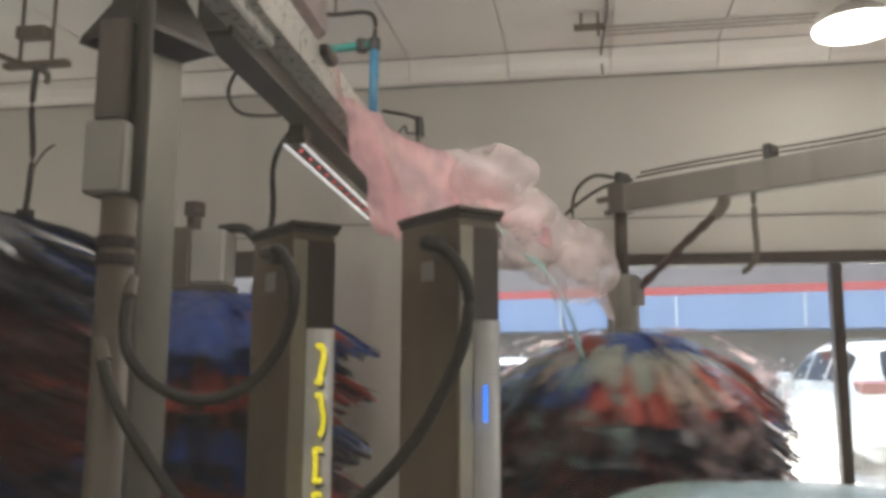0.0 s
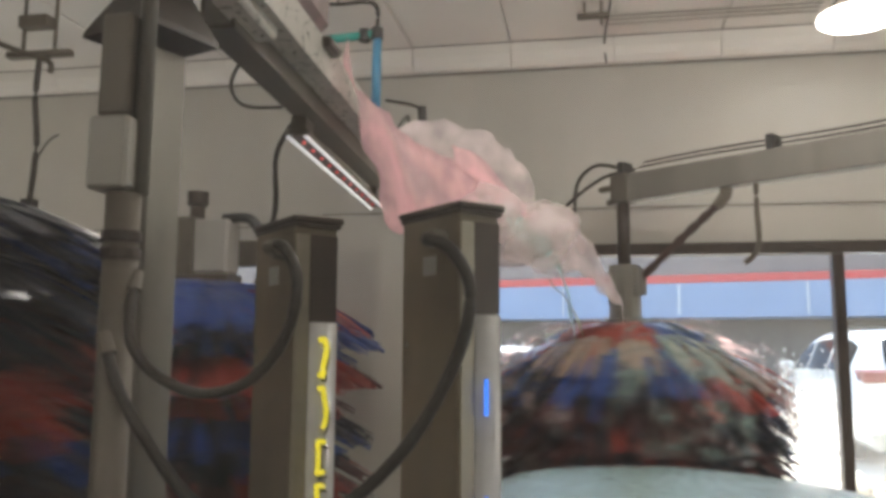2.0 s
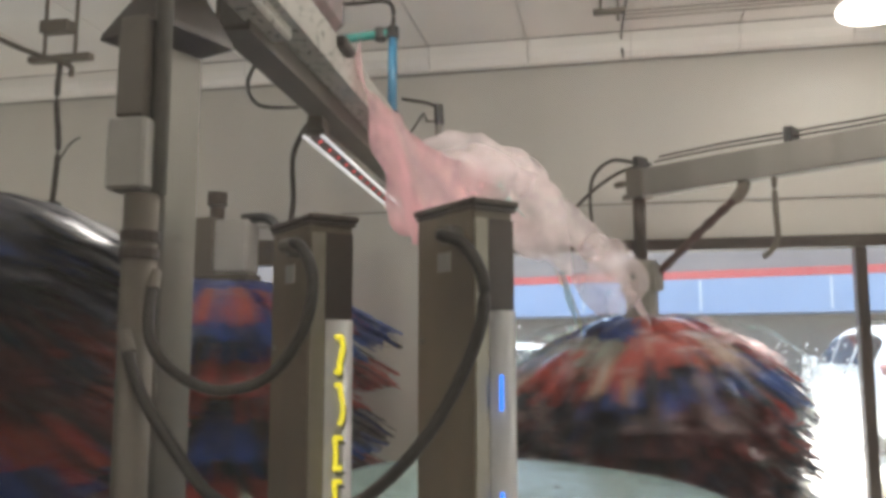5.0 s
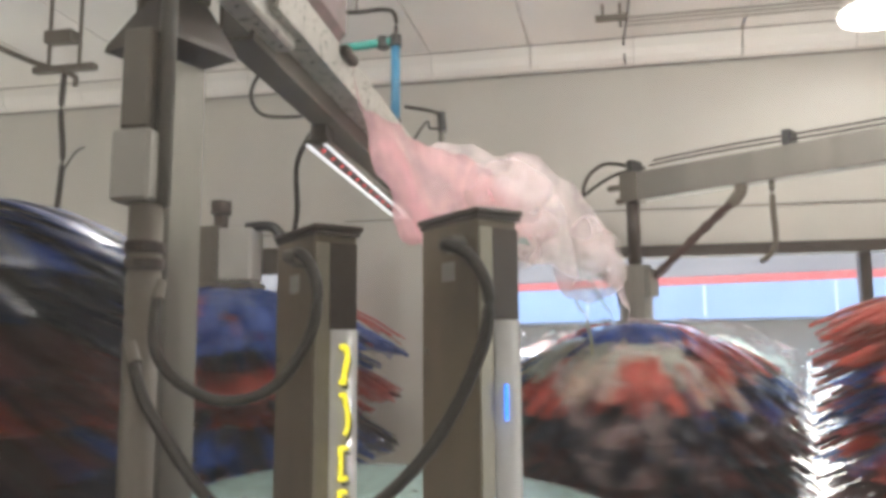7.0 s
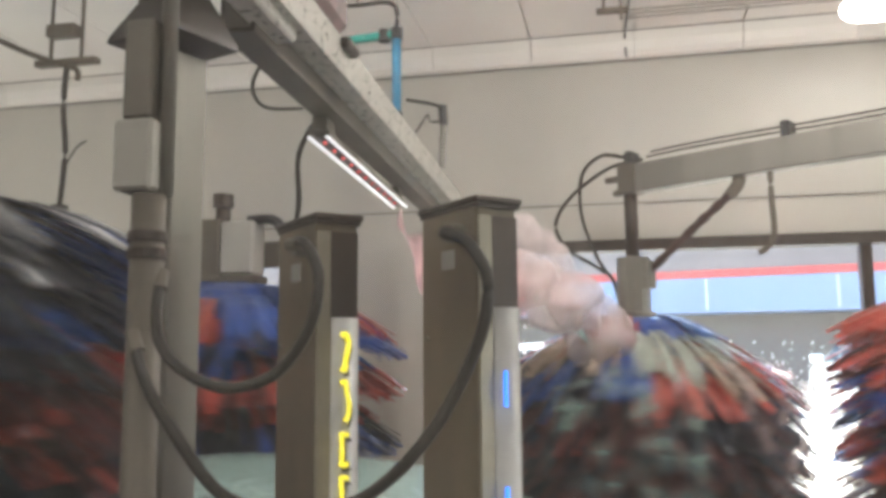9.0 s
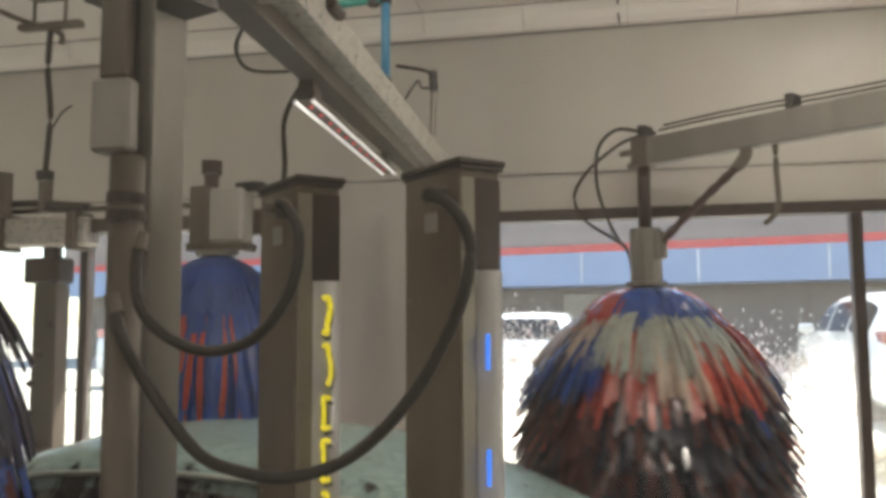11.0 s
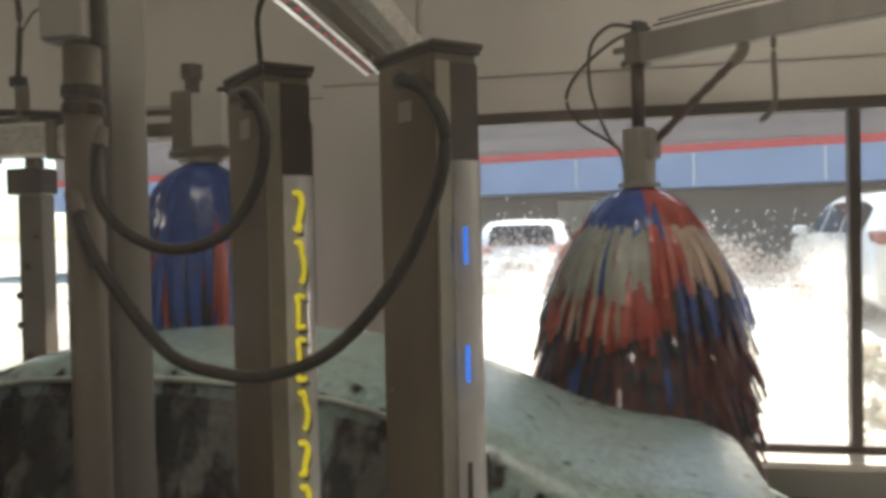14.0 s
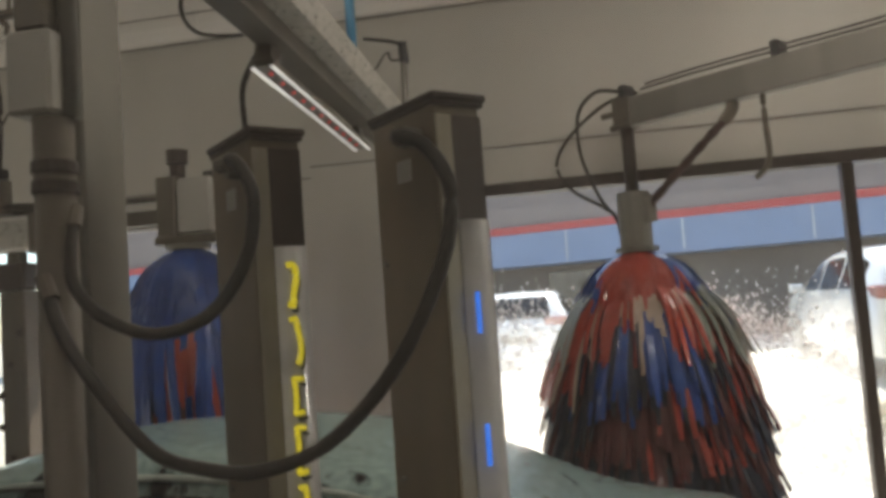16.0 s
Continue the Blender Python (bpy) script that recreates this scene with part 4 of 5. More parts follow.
def wash_brush(label, tiers, group="wash brushes", seed=1, shaft=1.7, stop=1.0, loose=1.0):
    """Tiers: attach height, length, hung tilt, spinning tilt, colour rule."""
    b = thing("wash_brush", pose(0, 0, 0), label, "car wash brush", group)
    bm = B()
    cyl(bm, (0, 0, -shaft), (0, 0, 0.0), 0.10, 16)
    part("core", bm, M_COLDK, b)
    bm = B()
    cyl(bm, (0, 0, 0.0), (0, 0, 0.03), 0.14, 20)
    part("hub_disc", bm, M_GALV, b)
    rr = random.Random(seed)
    for ti, (z, length, hung, spin, rule) in enumerate(tiers):
        for s in range(N_SEC):
            material = rule(s, rr)
            ob = new("cloth_panel", panel_mesh(length, rr.randrange(3), material, rule(s, rr), whole=0.75 if length < 0.7 else 0.34))
            ob.parent = b
            ang = 360 / N_SEC * (s + (0.5 if ti % 2 else 0))
            PANELS.append((ob, ang, z, hung + rr.uniform(-3, 3), spin + rr.uniform(-5, 4) * loose, rr.uniform(-4, 4), stop))
    return b


def two_tone(a, b):
    return lambda s, rr: a if (s // 4) % 2 == 0 else b


def pick(*ms):
    return lambda s, rr: rr.choice(ms)


def mostly(a, b, p):
    return lambda s, rr: a if rr.random() < p else b


def dense(tiers, reach=1.0):
    """A further tier half way between each two, of the given share of their length."""
    out = []
    for p, q in zip(tiers, tiers[1:]):
        mid = [(p[i] + q[i]) / 2 for i in range(4)]
        mid[1] *= reach
        out += [p, (*mid, p[4])]
    return out + [tiers[-1]]


def quarters(a, b, c, d, p=0.8):
    """Mostly a, seldom b, on the red quarters; mostly c, seldom d, on the blue ones."""
    return lambda s, rr: (a if rr.random() < p else b) if (s // 4) % 2 == 0 else (c if rr.random() < p else d)


brush_right = wash_brush("red, blue and cream cloth strip wash brush on an arm", [
    (-0.01, 0.42, 46, 78, two_tone(M_RED, M_BLUE)), (-0.02, 0.48, 43, 76, two_tone(M_RED, M_BLUE)),
    (-0.09, 0.82, 38, 73, quarters(M_CREAM, M_RED, M_GREYG, M_BLUE)),
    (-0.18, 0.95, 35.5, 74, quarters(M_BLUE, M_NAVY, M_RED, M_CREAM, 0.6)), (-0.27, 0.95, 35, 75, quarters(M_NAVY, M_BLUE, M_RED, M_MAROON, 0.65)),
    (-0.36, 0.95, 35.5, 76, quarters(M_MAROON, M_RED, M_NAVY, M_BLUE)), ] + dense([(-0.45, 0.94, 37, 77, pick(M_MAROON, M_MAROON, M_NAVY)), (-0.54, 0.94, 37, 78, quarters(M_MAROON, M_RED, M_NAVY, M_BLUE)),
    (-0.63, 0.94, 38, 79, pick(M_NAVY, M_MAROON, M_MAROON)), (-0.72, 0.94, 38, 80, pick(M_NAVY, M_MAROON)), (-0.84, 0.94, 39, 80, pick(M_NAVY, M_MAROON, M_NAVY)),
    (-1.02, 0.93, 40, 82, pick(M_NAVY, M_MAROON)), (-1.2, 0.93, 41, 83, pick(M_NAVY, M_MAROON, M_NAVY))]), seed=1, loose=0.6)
brush_blue = wash_brush("blue and red cloth strip wash brush by the far window", dense([
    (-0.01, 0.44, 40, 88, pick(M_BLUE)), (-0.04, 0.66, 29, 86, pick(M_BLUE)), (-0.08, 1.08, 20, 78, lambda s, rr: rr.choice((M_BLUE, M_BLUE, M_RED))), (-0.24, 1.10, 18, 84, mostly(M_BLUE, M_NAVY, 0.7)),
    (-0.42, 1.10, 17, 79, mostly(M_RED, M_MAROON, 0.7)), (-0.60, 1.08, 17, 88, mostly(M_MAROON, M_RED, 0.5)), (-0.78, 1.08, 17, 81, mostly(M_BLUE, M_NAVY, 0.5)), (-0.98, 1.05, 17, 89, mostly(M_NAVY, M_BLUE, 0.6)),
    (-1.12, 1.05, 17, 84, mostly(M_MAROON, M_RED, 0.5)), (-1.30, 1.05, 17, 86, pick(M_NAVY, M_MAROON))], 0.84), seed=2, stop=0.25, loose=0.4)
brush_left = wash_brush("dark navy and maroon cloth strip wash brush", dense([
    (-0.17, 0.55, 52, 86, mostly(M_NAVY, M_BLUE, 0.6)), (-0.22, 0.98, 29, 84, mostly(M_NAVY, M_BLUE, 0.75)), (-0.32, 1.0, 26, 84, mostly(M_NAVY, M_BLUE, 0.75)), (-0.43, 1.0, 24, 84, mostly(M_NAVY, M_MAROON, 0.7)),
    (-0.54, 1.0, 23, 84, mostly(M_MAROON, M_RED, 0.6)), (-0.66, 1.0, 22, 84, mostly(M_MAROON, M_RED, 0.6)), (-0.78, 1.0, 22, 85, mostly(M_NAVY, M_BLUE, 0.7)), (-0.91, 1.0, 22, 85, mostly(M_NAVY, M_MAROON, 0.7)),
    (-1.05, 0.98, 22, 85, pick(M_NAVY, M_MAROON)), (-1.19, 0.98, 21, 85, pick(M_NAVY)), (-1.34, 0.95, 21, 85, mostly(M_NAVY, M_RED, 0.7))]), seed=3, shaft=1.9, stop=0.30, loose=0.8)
brush_red = wash_brush("bright red and blue cloth strip wash brush beside the car", dense([
    (-0.01, 0.62, 40, 87, mostly(M_RED, M_BLUE, 0.7)), (-0.04, 0.98, 36, 87, two_tone(M_RED, M_RED)), (-0.15, 1.0, 35, 86, mostly(M_RED, M_MAROON, 0.8)), (-0.28, 1.0, 34, 86, mostly(M_RED, M_BLUE, 0.65)),
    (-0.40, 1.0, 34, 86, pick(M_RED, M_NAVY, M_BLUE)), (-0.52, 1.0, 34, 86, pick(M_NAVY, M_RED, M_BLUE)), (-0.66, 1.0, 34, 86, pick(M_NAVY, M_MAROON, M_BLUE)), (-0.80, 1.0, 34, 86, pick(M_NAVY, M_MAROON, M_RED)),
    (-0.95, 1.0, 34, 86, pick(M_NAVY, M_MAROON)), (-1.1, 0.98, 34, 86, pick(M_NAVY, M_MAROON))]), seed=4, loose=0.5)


# ---- brush carriers ----
PIVOT = (3.056, 4.484)


def right_arm():
    """Arm from its pivot to the brush axis; own space: x towards the brush, origin at the pivot."""
    a = thing("brush_gantry", pose(*PIVOT, 0), "grey steel swing arm carrying a wash brush", "swing arm")
    L = 3.18
    tilt = pose(0, 0, 3.20)
    boxes("boom", [((0.0, -0.055, -0.115), (L - 0.08, 0.055, 0.075))], M_GALV, a, "weathered grey steel boom", 0.006, tilt)
    for yy, zz, r in ((-0.03, 0.150, 0.007), (0.03, 0.105, 0.007)):
        bm = B()
        tube(bm, [tilt @ Vector((x, yy, zz + 0.01 * math.sin(x * 3))) for x in [0.2 * i for i in range(16)]], r, 6)
        part("air_line", bm, M_RUBBER, a)
    for x in (L - 1.10, L - 0.05, 1.0):
        boxes("clip", [((x - 0.025, -0.06, 0.072), (x + 0.025, 0.06, 0.165))], M_BLACK, a, "", 0.004, tilt)
    ze = 3.20
    boxes("knuckle", [((L - 0.10, -0.07, ze - 0.12), (L + 0.03, 0.07, ze + 0.08)), ((L + 0.03, -0.02, ze - 0.02), (L + 0.16, 0.02, ze + 0.02)), ((L + 0.03, -0.03, ze - 0.12), (L + 0.09, 0.03, ze - 0.08))], M_STEEL, a, "", 0.006)
    bm = B()
    cyl(bm, (L - 0.03, 0, ze - 0.1), (L - 0.03, 0, 2.66), 0.045)
    part("drop_shaft", bm, M_COLDK, a, smooth=True)
    bm = B()
    cyl(bm, (L - 0.03, 0, 2.29), (L - 0.03, 0, 2.65), 0.108, 12)
    box(bm, (L - 0.17, -0.05, 2.44), (L - 0.10, 0.05, 2.62))
    box(bm, (L + 0.02, -0.13, 2.34), (L + 0.10, -0.05, 2.52))
    part("motor", bm, M_GALV, a, "grey steel brush motor")
    s0, s1 = (L - 0.78, -0.01, 3.05), (L - 0.10, -0.02, 2.52)
    bm = B()
    tube(bm, spline([(s0[0], 0, 3.12), s0, (s0[0] + 0.06, -0.01, 2.98)]), 0.04, 8)
    part("strut_mount", bm, M_STEEL, a)
    bm = B()
    tube(bm, spline([(s0[0] + 0.04, -0.01, 3.0), ((s0[0] + s1[0]) / 2, -0.03, 2.79), s1], 7), 0.024, 8, 0.35)
    part("spring_strut", bm, M_REDSTRUT, a, "dull red spring strut")
    bm = B()
    tube(bm, spline([(L - 0.98, 0, 3.12), (L - 0.98, 0, 2.92), (L - 0.98, -0.01, 2.72), (L - 0.93, -0.02, 2.64), (L - 0.88, -0.02, 2.61)]), 0.018, 8)
    part("spray_drop", bm, M_STEEL, a)
    for pts in ([(L - 0.10, -0.05, ze + 0.12), (L + 0.18, -0.06, ze + 0.10), (L + 0.50, -0.06, ze - 0.06), (L + 0.63, -0.05, ze - 0.25), (L + 0.52, -0.05, ze - 0.44), (L + 0.26, -0.05, ze - 0.60), (L + 0.16, -0.05, 2.52), (L + 0.12, -0.05, 2.38)],
                [(L - 0.02, 0.05, ze + 0.13), (L + 0.16, 0.05, ze + 0.17), (L + 0.32, 0.05, ze + 0.06), (L + 0.34, 0.04, ze - 0.22), (L + 0.24, 0.03, ze - 0.50), (L + 0.16, 0.02, 2.56)]):
        bm = B()
        tube(bm, spline(pts), 0.013, 8)
        part("hydraulic_hose", bm, M_RUBBER, a, smooth=True)
    bm = B()
    cyl(bm, (0, 0, 3.08), (0, 0, 4.51), 0.09, 16)
    part("pivot_column", bm, M_GALV, a)
    return a


arm_right = right_arm()


def carrier(name, label, reach, zt, loops):
    """Motor head with a boom; own space: the brush axis is the origin, z from the floor."""
    c = thing(name, pose(0, 0, 0), label, "swing arm")
    bm = B()
    cyl(bm, (0, 0, zt + 0.04), (0, 0, zt + 0.34), 0.12, 12)
    part("motor", bm, M_GALV, c)
    bm = B()
    cyl(bm, (0, 0, zt + 0.34), (0, 0, zt + 0.75), 0.045)
    part("drop_shaft", bm, M_STEEL, c)
    lo, hi = (-0.06, min(0, reach[1]) - 0.06, zt + 0.70), (0.06, max(0, reach[1]) + 0.06, zt + 0.86)
    if abs(reach[0]) > abs(reach[1]):
        lo, hi = (min(0, reach[0]), -0.06, zt + 0.70), (max(0, reach[0]), 0.06, zt + 0.86)
    boxes("boom", [(lo, hi)], M_GALV, c, "weathered grey steel boom", 0.006)
    boxes("column", [((reach[0] - 0.09, reach[1] - 0.09, zt + 0.6), (reach[0] + 0.09, reach[1] + 0.09, 4.51))], M_GALV, c, "", 0.006)
    if loops:
        for dx in (0.0, 0.16):
            bm = B()
            tube(bm, spline([(-0.1 + dx, -0.06, zt + 0.86), (-0.45 + dx, -0.06, zt + 0.95), (-0.62 + dx, -0.06, zt + 1.15), (-0.50 + dx, -0.06, zt + 1.38), (-0.25 + dx, -0.06, zt + 1.48), (0.1 + dx, -0.05, zt + 1.52)]), 0.022, 8)
            part("hydraulic_hose", bm, M_RUBBER, c, smooth=True)
    return c


arm_red = carrier("brush_gantry", "grey steel swing arm with black hose loops", (1.6, 0), 2.26, True)
arm_left = carrier("brush_gantry", "grey steel arm carrying the dark brush", (-1.8, 0), 2.64, False)
arm_left.matrix_basis = pose(-2.09, 2.55, 0)


def blue_head():
    c = thing("brush_motor", pose(-2.30, 5.7, 0), "pale grey motor box over the blue brush", "motor")
    boxes("motor_box", [((-0.02, -0.10, 2.56), (0.22, 0.10, 2.92))], M_BOX, c, "pale grey motor box", 0.015)
    boxes("motor_side", [((-0.16, -0.10, 2.50), (-0.024, 0.10, 2.94)), ((-0.18, -0.11, 2.50), (0.24, 0.11, 2.555))], M_STEEL, c, "", 0.01)
    bm = B()
    cyl(bm, (-0.05, 0, 2.94), (-0.05, 0, 3.02), 0.05)
    cyl(bm, (-0.05, 0, 3.03), (-0.05, 0, 3.12), 0.07)
    part("valve", bm, M_COLDK, c)
    boxes("mount", [((0.05, 0.1, 2.62), (0.5, 0.16, 2.80))], M_STEEL, c, "", 0.01)
    bm = B()
    tube(bm, spline([(0.15, -0.02, 2.93), (0.32, -0.02, 2.93), (0.42, -0.02, 2.84), (0.5, 0, 2.75)]), 0.035)
    part("elbow_hose", bm, M_BLACK, c)


blue_head()


# ---- foam thrown from the arch ----
def foam_sheet(name, spine, widths, drop, material, label, seed, thick=0.02):
    """A wavy sheet of foam along a line, built round its own middle."""
    line = spline(spine, 7)
    mid = sum(line, Vector()) / len(line)
    bm = B()
    rows = []
    nw = 9
    for i, p in enumerate(line):
        u = i / (len(line) - 1) * (len(widths) - 1)
        k = min(int(u), len(widths) - 2)
        w = widths[k] + (widths[k + 1] - widths[k]) * (u - k)
        row = []
        for j in range(nw):
            v = j / (nw - 1)
            q = p - mid + Vector(drop) * w * (v - 0.25)
            nz = noise.noise(q * 3.1 + Vector((seed, 0, 0)))
            n2 = noise.noise(q * 9.0 + Vector((0, seed, 0)))
            q += Vector((0.05 * nz + 0.016 * n2, 0.12 * nz + 0.03 * n2, 0.05 * noise.noise(q * 4 + Vector((0, 0, seed))) + (0.12 * w * n2 if j in (0, nw - 1) else 0)))
            row.append(bm.verts.new(q))
        rows.append(row)
    for a, b in zip(rows, rows[1:]):
        for j in range(nw - 1):
            bm.faces.new((a[j], a[j + 1], b[j + 1], b[j]))
    bmesh.ops.solidify(bm, geom=bm.faces[:], thickness=thick)
    o = part(name, bm, material, smooth=True)
    o.matrix_basis = Matrix.Translation(mid)
    tagged(o, label, "foam", "foam thrown from the arch")
    return o, mid


def foam_billow(at, size, material, seed):
    """A puffed lump of foam."""
    bm = B()
    bmesh.ops.create_icosphere(bm, subdivisions=4, radius=1.0)
    for v in bm.verts:
        k = 1 + 0.38 * noise.noise(v.co * 1.1 + Vector((seed, 0, 0))) + 0.07 * noise.noise(v.co * 3.0 + Vector((0, seed, 0)))
        v.co = Vector((v.co.x * size[0] * k, v.co.y * size[1] * k, v.co.z * size[2] * k))
    o = part("foam_billow", bm, material, smooth=True)
    o.matrix_basis = Matrix.Translation(at)
    tagged(o, "puffed billow of pale pink foam in the air", "foam", "foam thrown from the arch")
    return o, Vector(at)


FOAMS = [
    foam_sheet("foam_sheet", [(-0.64, 3.40, 3.22), (-0.64, 3.60, 3.03), (-0.60, 3.80, 2.94), (-0.50, 4.15, 2.90), (-0.30, 4.55, 2.90)], (0.10, 0.24, 0.46, 0.52, 0.34), (0.06, 0.1, -1), M_FOAMP, "sheet of pink foam thrown from the arch", 1.0),
    foam_sheet("foam_sheet", [(-0.72, 4.6, 3.02), (-0.48, 4.85, 3.10), (-0.20, 5.05, 3.02), (0.0, 5.2, 2.82)], (0.30, 0.55, 0.55, 0.35), (0.1, 0.1, -1), M_FOAMW, "billow of pale pink foam over the post", 2.0),
    foam_sheet("foam_sheet", [(-0.30, 4.95, 2.96), (0.02, 5.25, 2.90), (0.24, 5.55, 2.66), (0.38, 5.8, 2.36), (0.42, 5.85, 2.12)], (0.30, 0.40, 0.34, 0.20, 0.16), (0.15, 0, -1), M_FOAMW, "stream of pale foam running to the brush", 3.0),
    foam_billow((-0.38, 4.55, 2.86), (0.26, 0.16, 0.17), M_FOAMB, 11.0),
    foam_billow((-0.16, 5.00, 2.82), (0.26, 0.16, 0.18), M_FOAMB, 12.0),
    foam_billow((0.10, 5.40, 2.58), (0.20, 0.14, 0.24), M_FOAMB, 13.0),
    foam_sheet("foam_sheet", [(-0.45, 4.75, 2.98), (-0.25, 4.95, 2.94), (-0.05, 5.15, 2.80)], (0.16, 0.24, 0.14), (0.2, 0, -1), M_FOAMP, "fold of pink foam over the post", 6.0),
    foam_sheet("foam_sheet", [(-0.20, 4.9, 2.82), (-0.04, 5.1, 2.70), (0.06, 5.3, 2.50), (0.12, 5.5, 2.20)], (0.14, 0.24, 0.22, 0.10), (0.3, 0, -1), M_FOAMT, "thin ribbon of pale teal foam", 4.0),
    foam_sheet("foam_sheet", [(-0.05, 5.5, 2.62), (0.05, 5.6, 2.40), (0.14, 5.65, 2.16)], (0.12, 0.18, 0.10), (0.5, 0, -1), M_FOAMY, "thin ribbon of pale yellow foam", 5.0),
]


def foam_cling(start, wide, low, material, seed, label):
    """A ragged skin of foam lying over the spinning cloth, from the hub out and down over the rim."""
    bm = B()
    rows = []
    for i in range(17):
        u = i / 16
        r = min(1.03, 0.16 + 1.4 * u)
        z = -0.03 - 0.23 * r + 0.09 * math.sin(math.pi * min(1.0, r)) + 0.03 - max(0.0, u - 0.62) * low * 2.6
        row = []
        for j in range(11):
            a = radians(start + wide * (j / 10 - 0.5) * (0.6 + 0.4 * u))
            k = 0.05 * noise.noise((3 * math.cos(a) + seed, 3 * math.sin(a), 4 * u)) + 0.02
            row.append(bm.verts.new(((r + k) * math.cos(a), (r + k) * math.sin(a), z + k)))
        rows.append(row)
    for a, b in zip(rows, rows[1:]):
        for j in range(10):
            bm.faces.new((a[j], a[j + 1], b[j + 1], b[j]))
    bmesh.ops.solidify(bm, geom=bm.faces[:], thickness=0.012)
    return tagged(part("foam_skin", bm, material, smooth=True), label, "foam", "foam clinging to the brush")


CLINGS = [foam_cling(20 + 60 * i, 52, 0.45 + 0.12 * (i % 3), M_CLINGT if i % 3 == 1 else M_CLING, 3.0 * i,
                     "patchy skin of pale teal foam on the spinning brush" if i % 3 == 1 else "patchy skin of pink foam on the spinning brush") for i in range(6)]


# ---- movement ----
SPIN = [(0.0, -5464.0), (8.7, -940.0), (9.6, -530.0), (10.4, -220.0), (11.2, 0.0), (12.0, 172.0), (12.5, 236.0), (13.0, 350.0), (13.5, 430.0), (14.0, 535.0), (14.5, 606.0), (15.0, 672.0), (15.5, 728.0), (16.1, 785.0)]


def spin_at(t):
    for (a, va), (b, vb) in zip(SPIN, SPIN[1:]):
        if a <= t <= b:
            return va + (vb - va) * (t - a) / (b - a)
    return SPIN[-1][1]


def lerp(rows, t):
    if t <= rows[0][0]:
        return rows[0][1]
    for (a, va), (b, vb) in zip(rows, rows[1:]):
        if a <= t <= b:
            return va + (vb - va) * (t - a) / (b - a)
    return rows[-1][1]


SWING = [(0.0, 1.4), (4.2, 1.4), (6.5, 3.0), (7.5, 5.2), (8.5, 6.0), (9.4, 4.0), (10.7, 0.0), (16.0, 0.0)]
RED_X = [(0.0, 4.1), (4.3, 4.1), (5.2, 3.0), (6.1, 2.24), (7.4, 2.34), (8.8, 2.20), (9.6, 2.9), (10.6, 4.4), (16.0, 4.4)]
FLARE = [(0.0, 1.0), (8.6, 1.0), (9.5, 0.75), (10.8, 0.55), (12.5, 0.30), (14.5, 0.08), (16.0, 0.10)]
ARM0 = 143.0


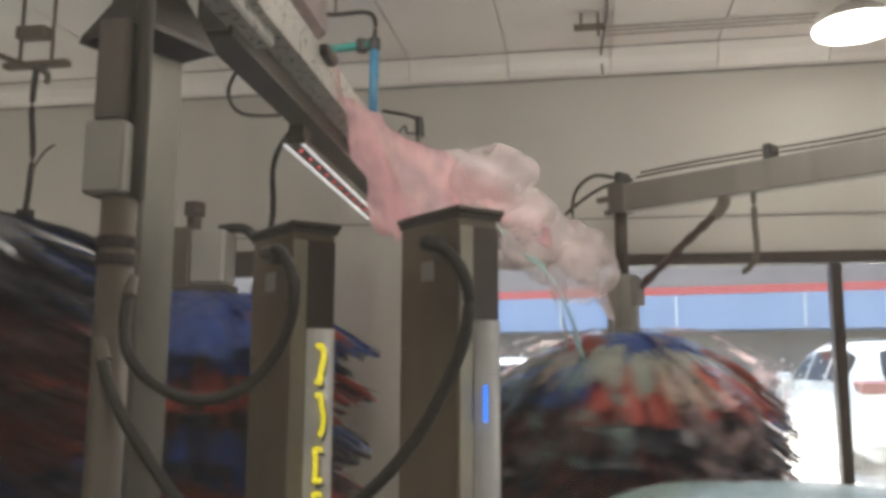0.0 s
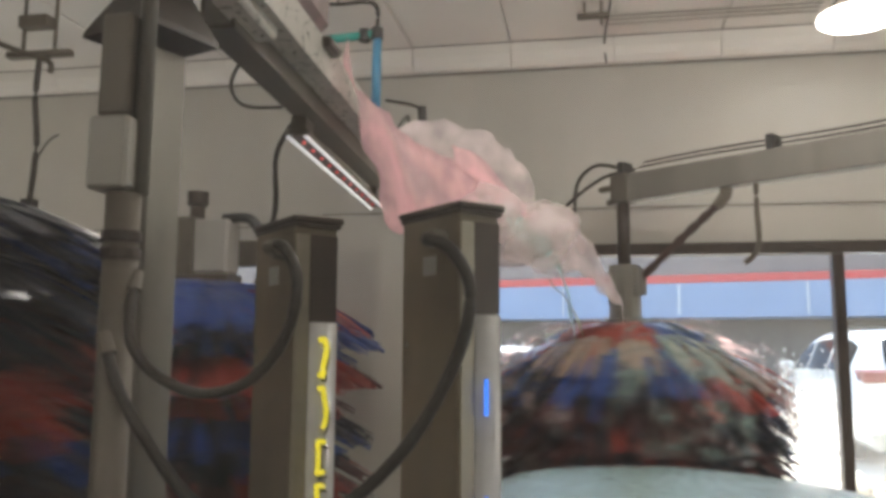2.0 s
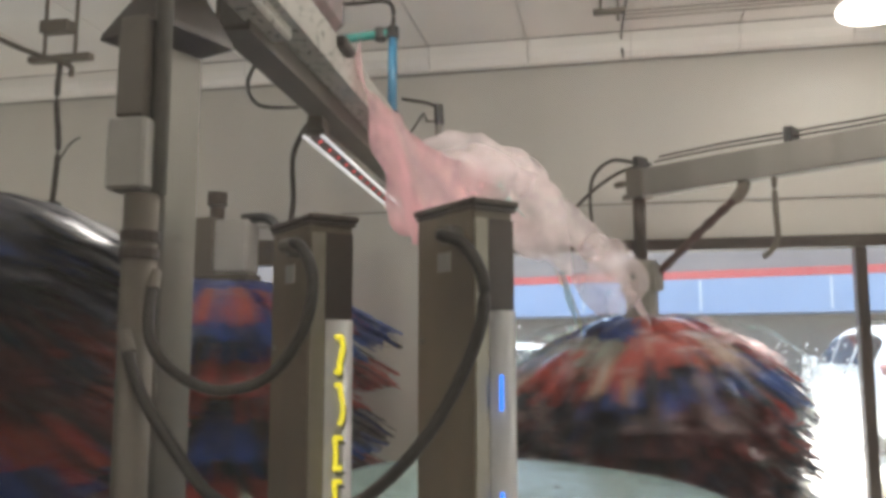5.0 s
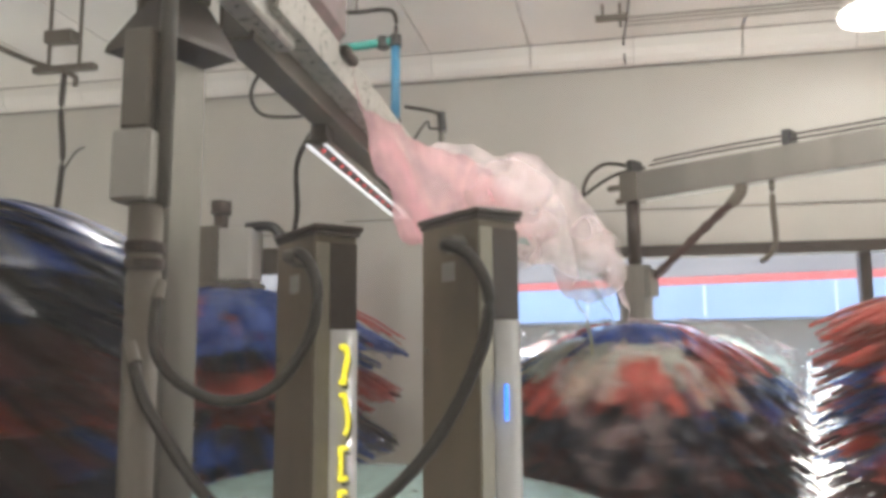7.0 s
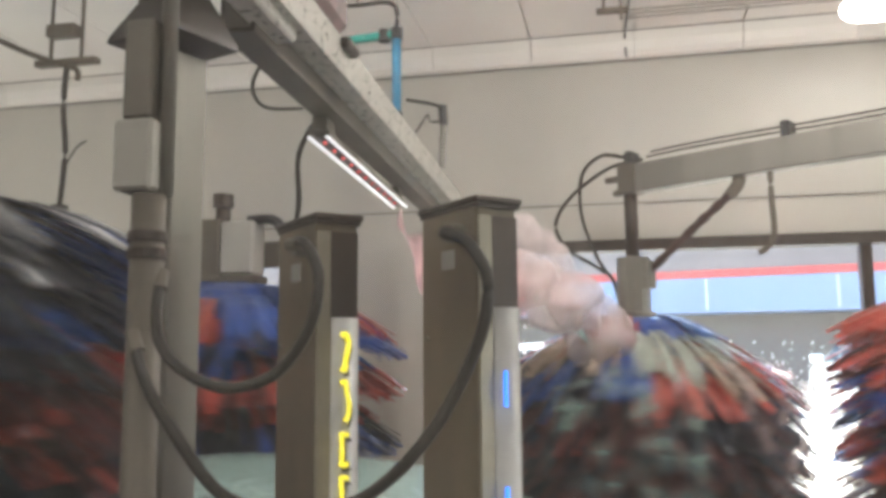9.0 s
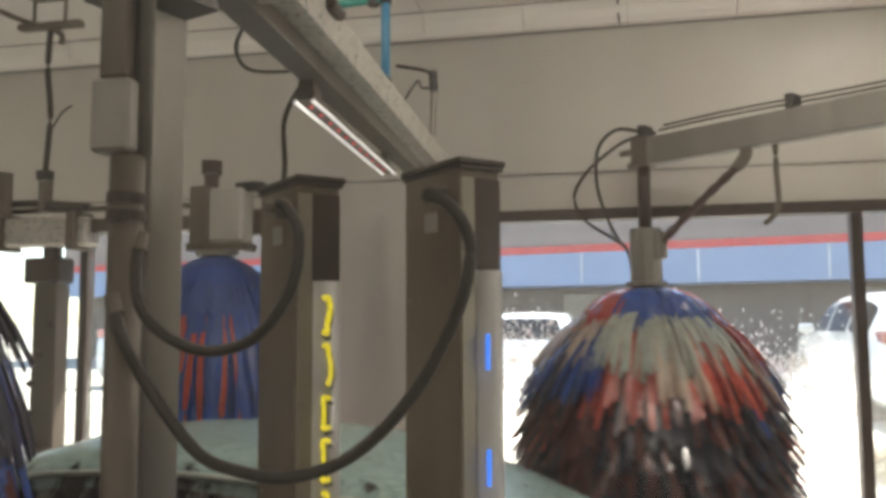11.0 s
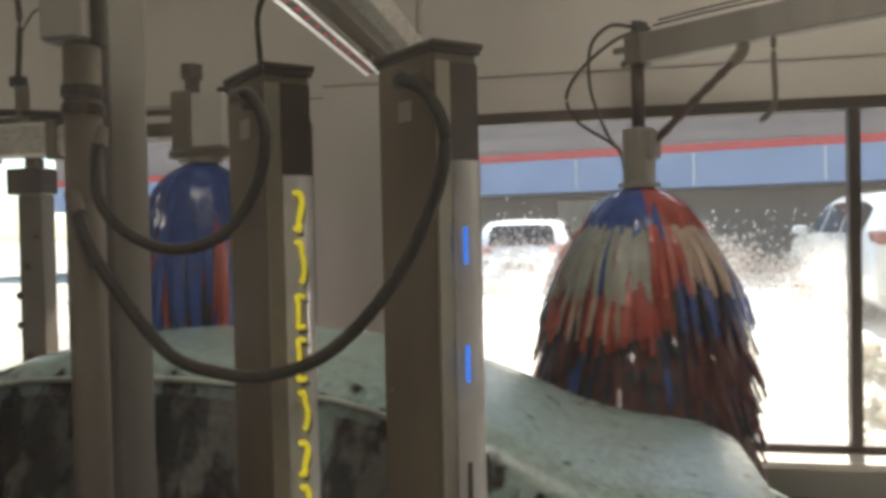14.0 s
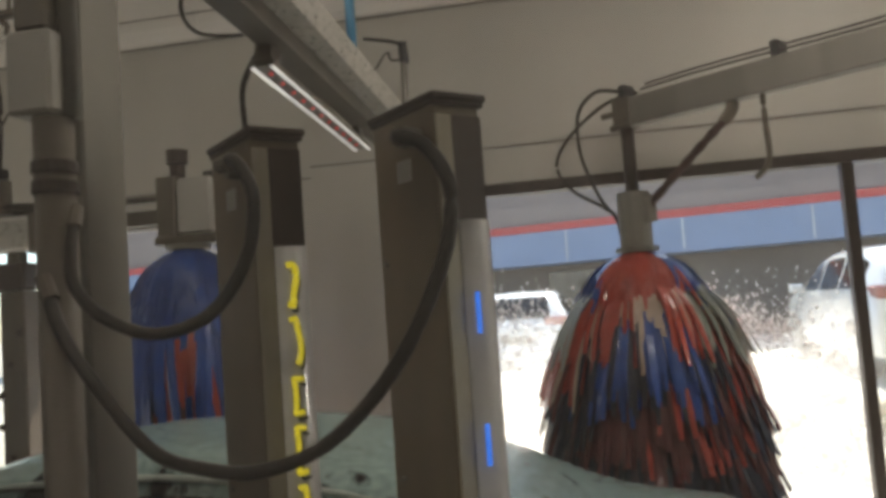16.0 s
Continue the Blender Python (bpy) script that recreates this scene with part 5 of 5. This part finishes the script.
def motions():
    ts = [0.1 * i for i in range(161)]
    walk(arm_right, [(t, pose(*PIVOT, 0, 0, 0, ARM0 + lerp(SWING, t))) for t in [0.5 * i for i in range(33)]])
    rows = []
    for t in ts:
        a = radians(ARM0 + lerp(SWING, t))
        rows.append((t, pose(PIVOT[0] + 3.15 * math.cos(a), PIVOT[1] + 3.15 * math.sin(a), 2.255, 0, 0, 101 - spin_at(t))))
    walk(brush_right, rows)
    for i, ob in enumerate(CLINGS):
        slip = [(0.0, 0.0), (8.7, 0.0), (9.3 + 0.1 * i, -0.5), (9.9 + 0.1 * i, -1.95), (16.0, -1.95)]
        walk(ob, [(t, Matrix.Translation((0, 0, lerp(slip, t))) @ m) for t, m in rows if t < 10.6] + [(16.0, Matrix.Translation((0, 0, -1.95)) @ rows[105][1])])
    walk(brush_blue, [(t, pose(-2.30, 5.7, 2.47, 0, 0, 40 + 0.9 * spin_at(t) if t < 10.8 else 40 + 0.9 * spin_at(10.8) + 20 * (t - 10.8))) for t in ts])
    walk(brush_left, [(t, pose(-2.09, 2.55, 2.64, 0, 0, 0.95 * spin_at(t))) for t in ts])
    walk(brush_red, [(t, pose(lerp(RED_X, t), 4.7, 2.26, 0, 0, 1.05 * spin_at(t))) for t in ts])
    walk(arm_red, [(t, pose(x, 4.7, 0)) for t, x in RED_X])
    rr = random.Random(9)
    for ob, ang, z, hung, spin, wob, stop in PANELS:
        rows = []
        for t, f in FLARE:
            k = hung + (spin - hung) * (f if f > 0.7 else f * stop)
            rows.append((t, pose(0, 0, z, 0, 0, ang + (wob if f > 0.5 else 0)) @ pose(0.10, 0, 0, 0, -k, 0)))
        walk(ob, rows)
    walk(washed_car, [(0.0, pose(3.45, 3.95, 0)), (2.0, pose(2.91, 3.95, 0)), (4.2, pose(2.32, 3.95, 0)), (6.3, pose(1.75, 3.95, 0)), (8.0, pose(1.28, 3.95, 0)), (9.0, pose(1.07, 3.95, 0)), (9.5, pose(1.05, 3.95, 0)), (16.0, pose(1.05, 3.95, 0))])
    for i, (ob, mid) in enumerate(FOAMS):
        rows = []
        for k in range(18):
            t = 0.5 * k
            amp = 0.25 if i == 0 else 1.2 if "billow" in ob.name else 0.8
            rows.append((t, Matrix.Translation(mid + Vector((rr.gauss(0, 0.08), rr.gauss(0, 0.06), rr.gauss(0, 0.06))) * amp) @ pose(0, 0, 0, rr.gauss(0, 10) * amp, rr.gauss(0, 9) * amp, rr.gauss(0, 8) * amp)))
        floor_at = Vector((mid.x + 0.2, 5.35 + 0.05 * i, 0.12))
        rows.append((8.8, Matrix.Translation(mid + Vector((0.05, 0.15, -0.12)))))
        rows.append((9.3, Matrix.Translation(mid.lerp(floor_at, 0.55)) @ pose(0, 0, 0, 40)))
        rows.append((9.7, Matrix.Translation(floor_at) @ pose(0, 0, 0, 80)))
        rows.append((16.0, Matrix.Translation(floor_at) @ pose(0, 0, 0, 80)))
        walk(ob, rows)


motions()
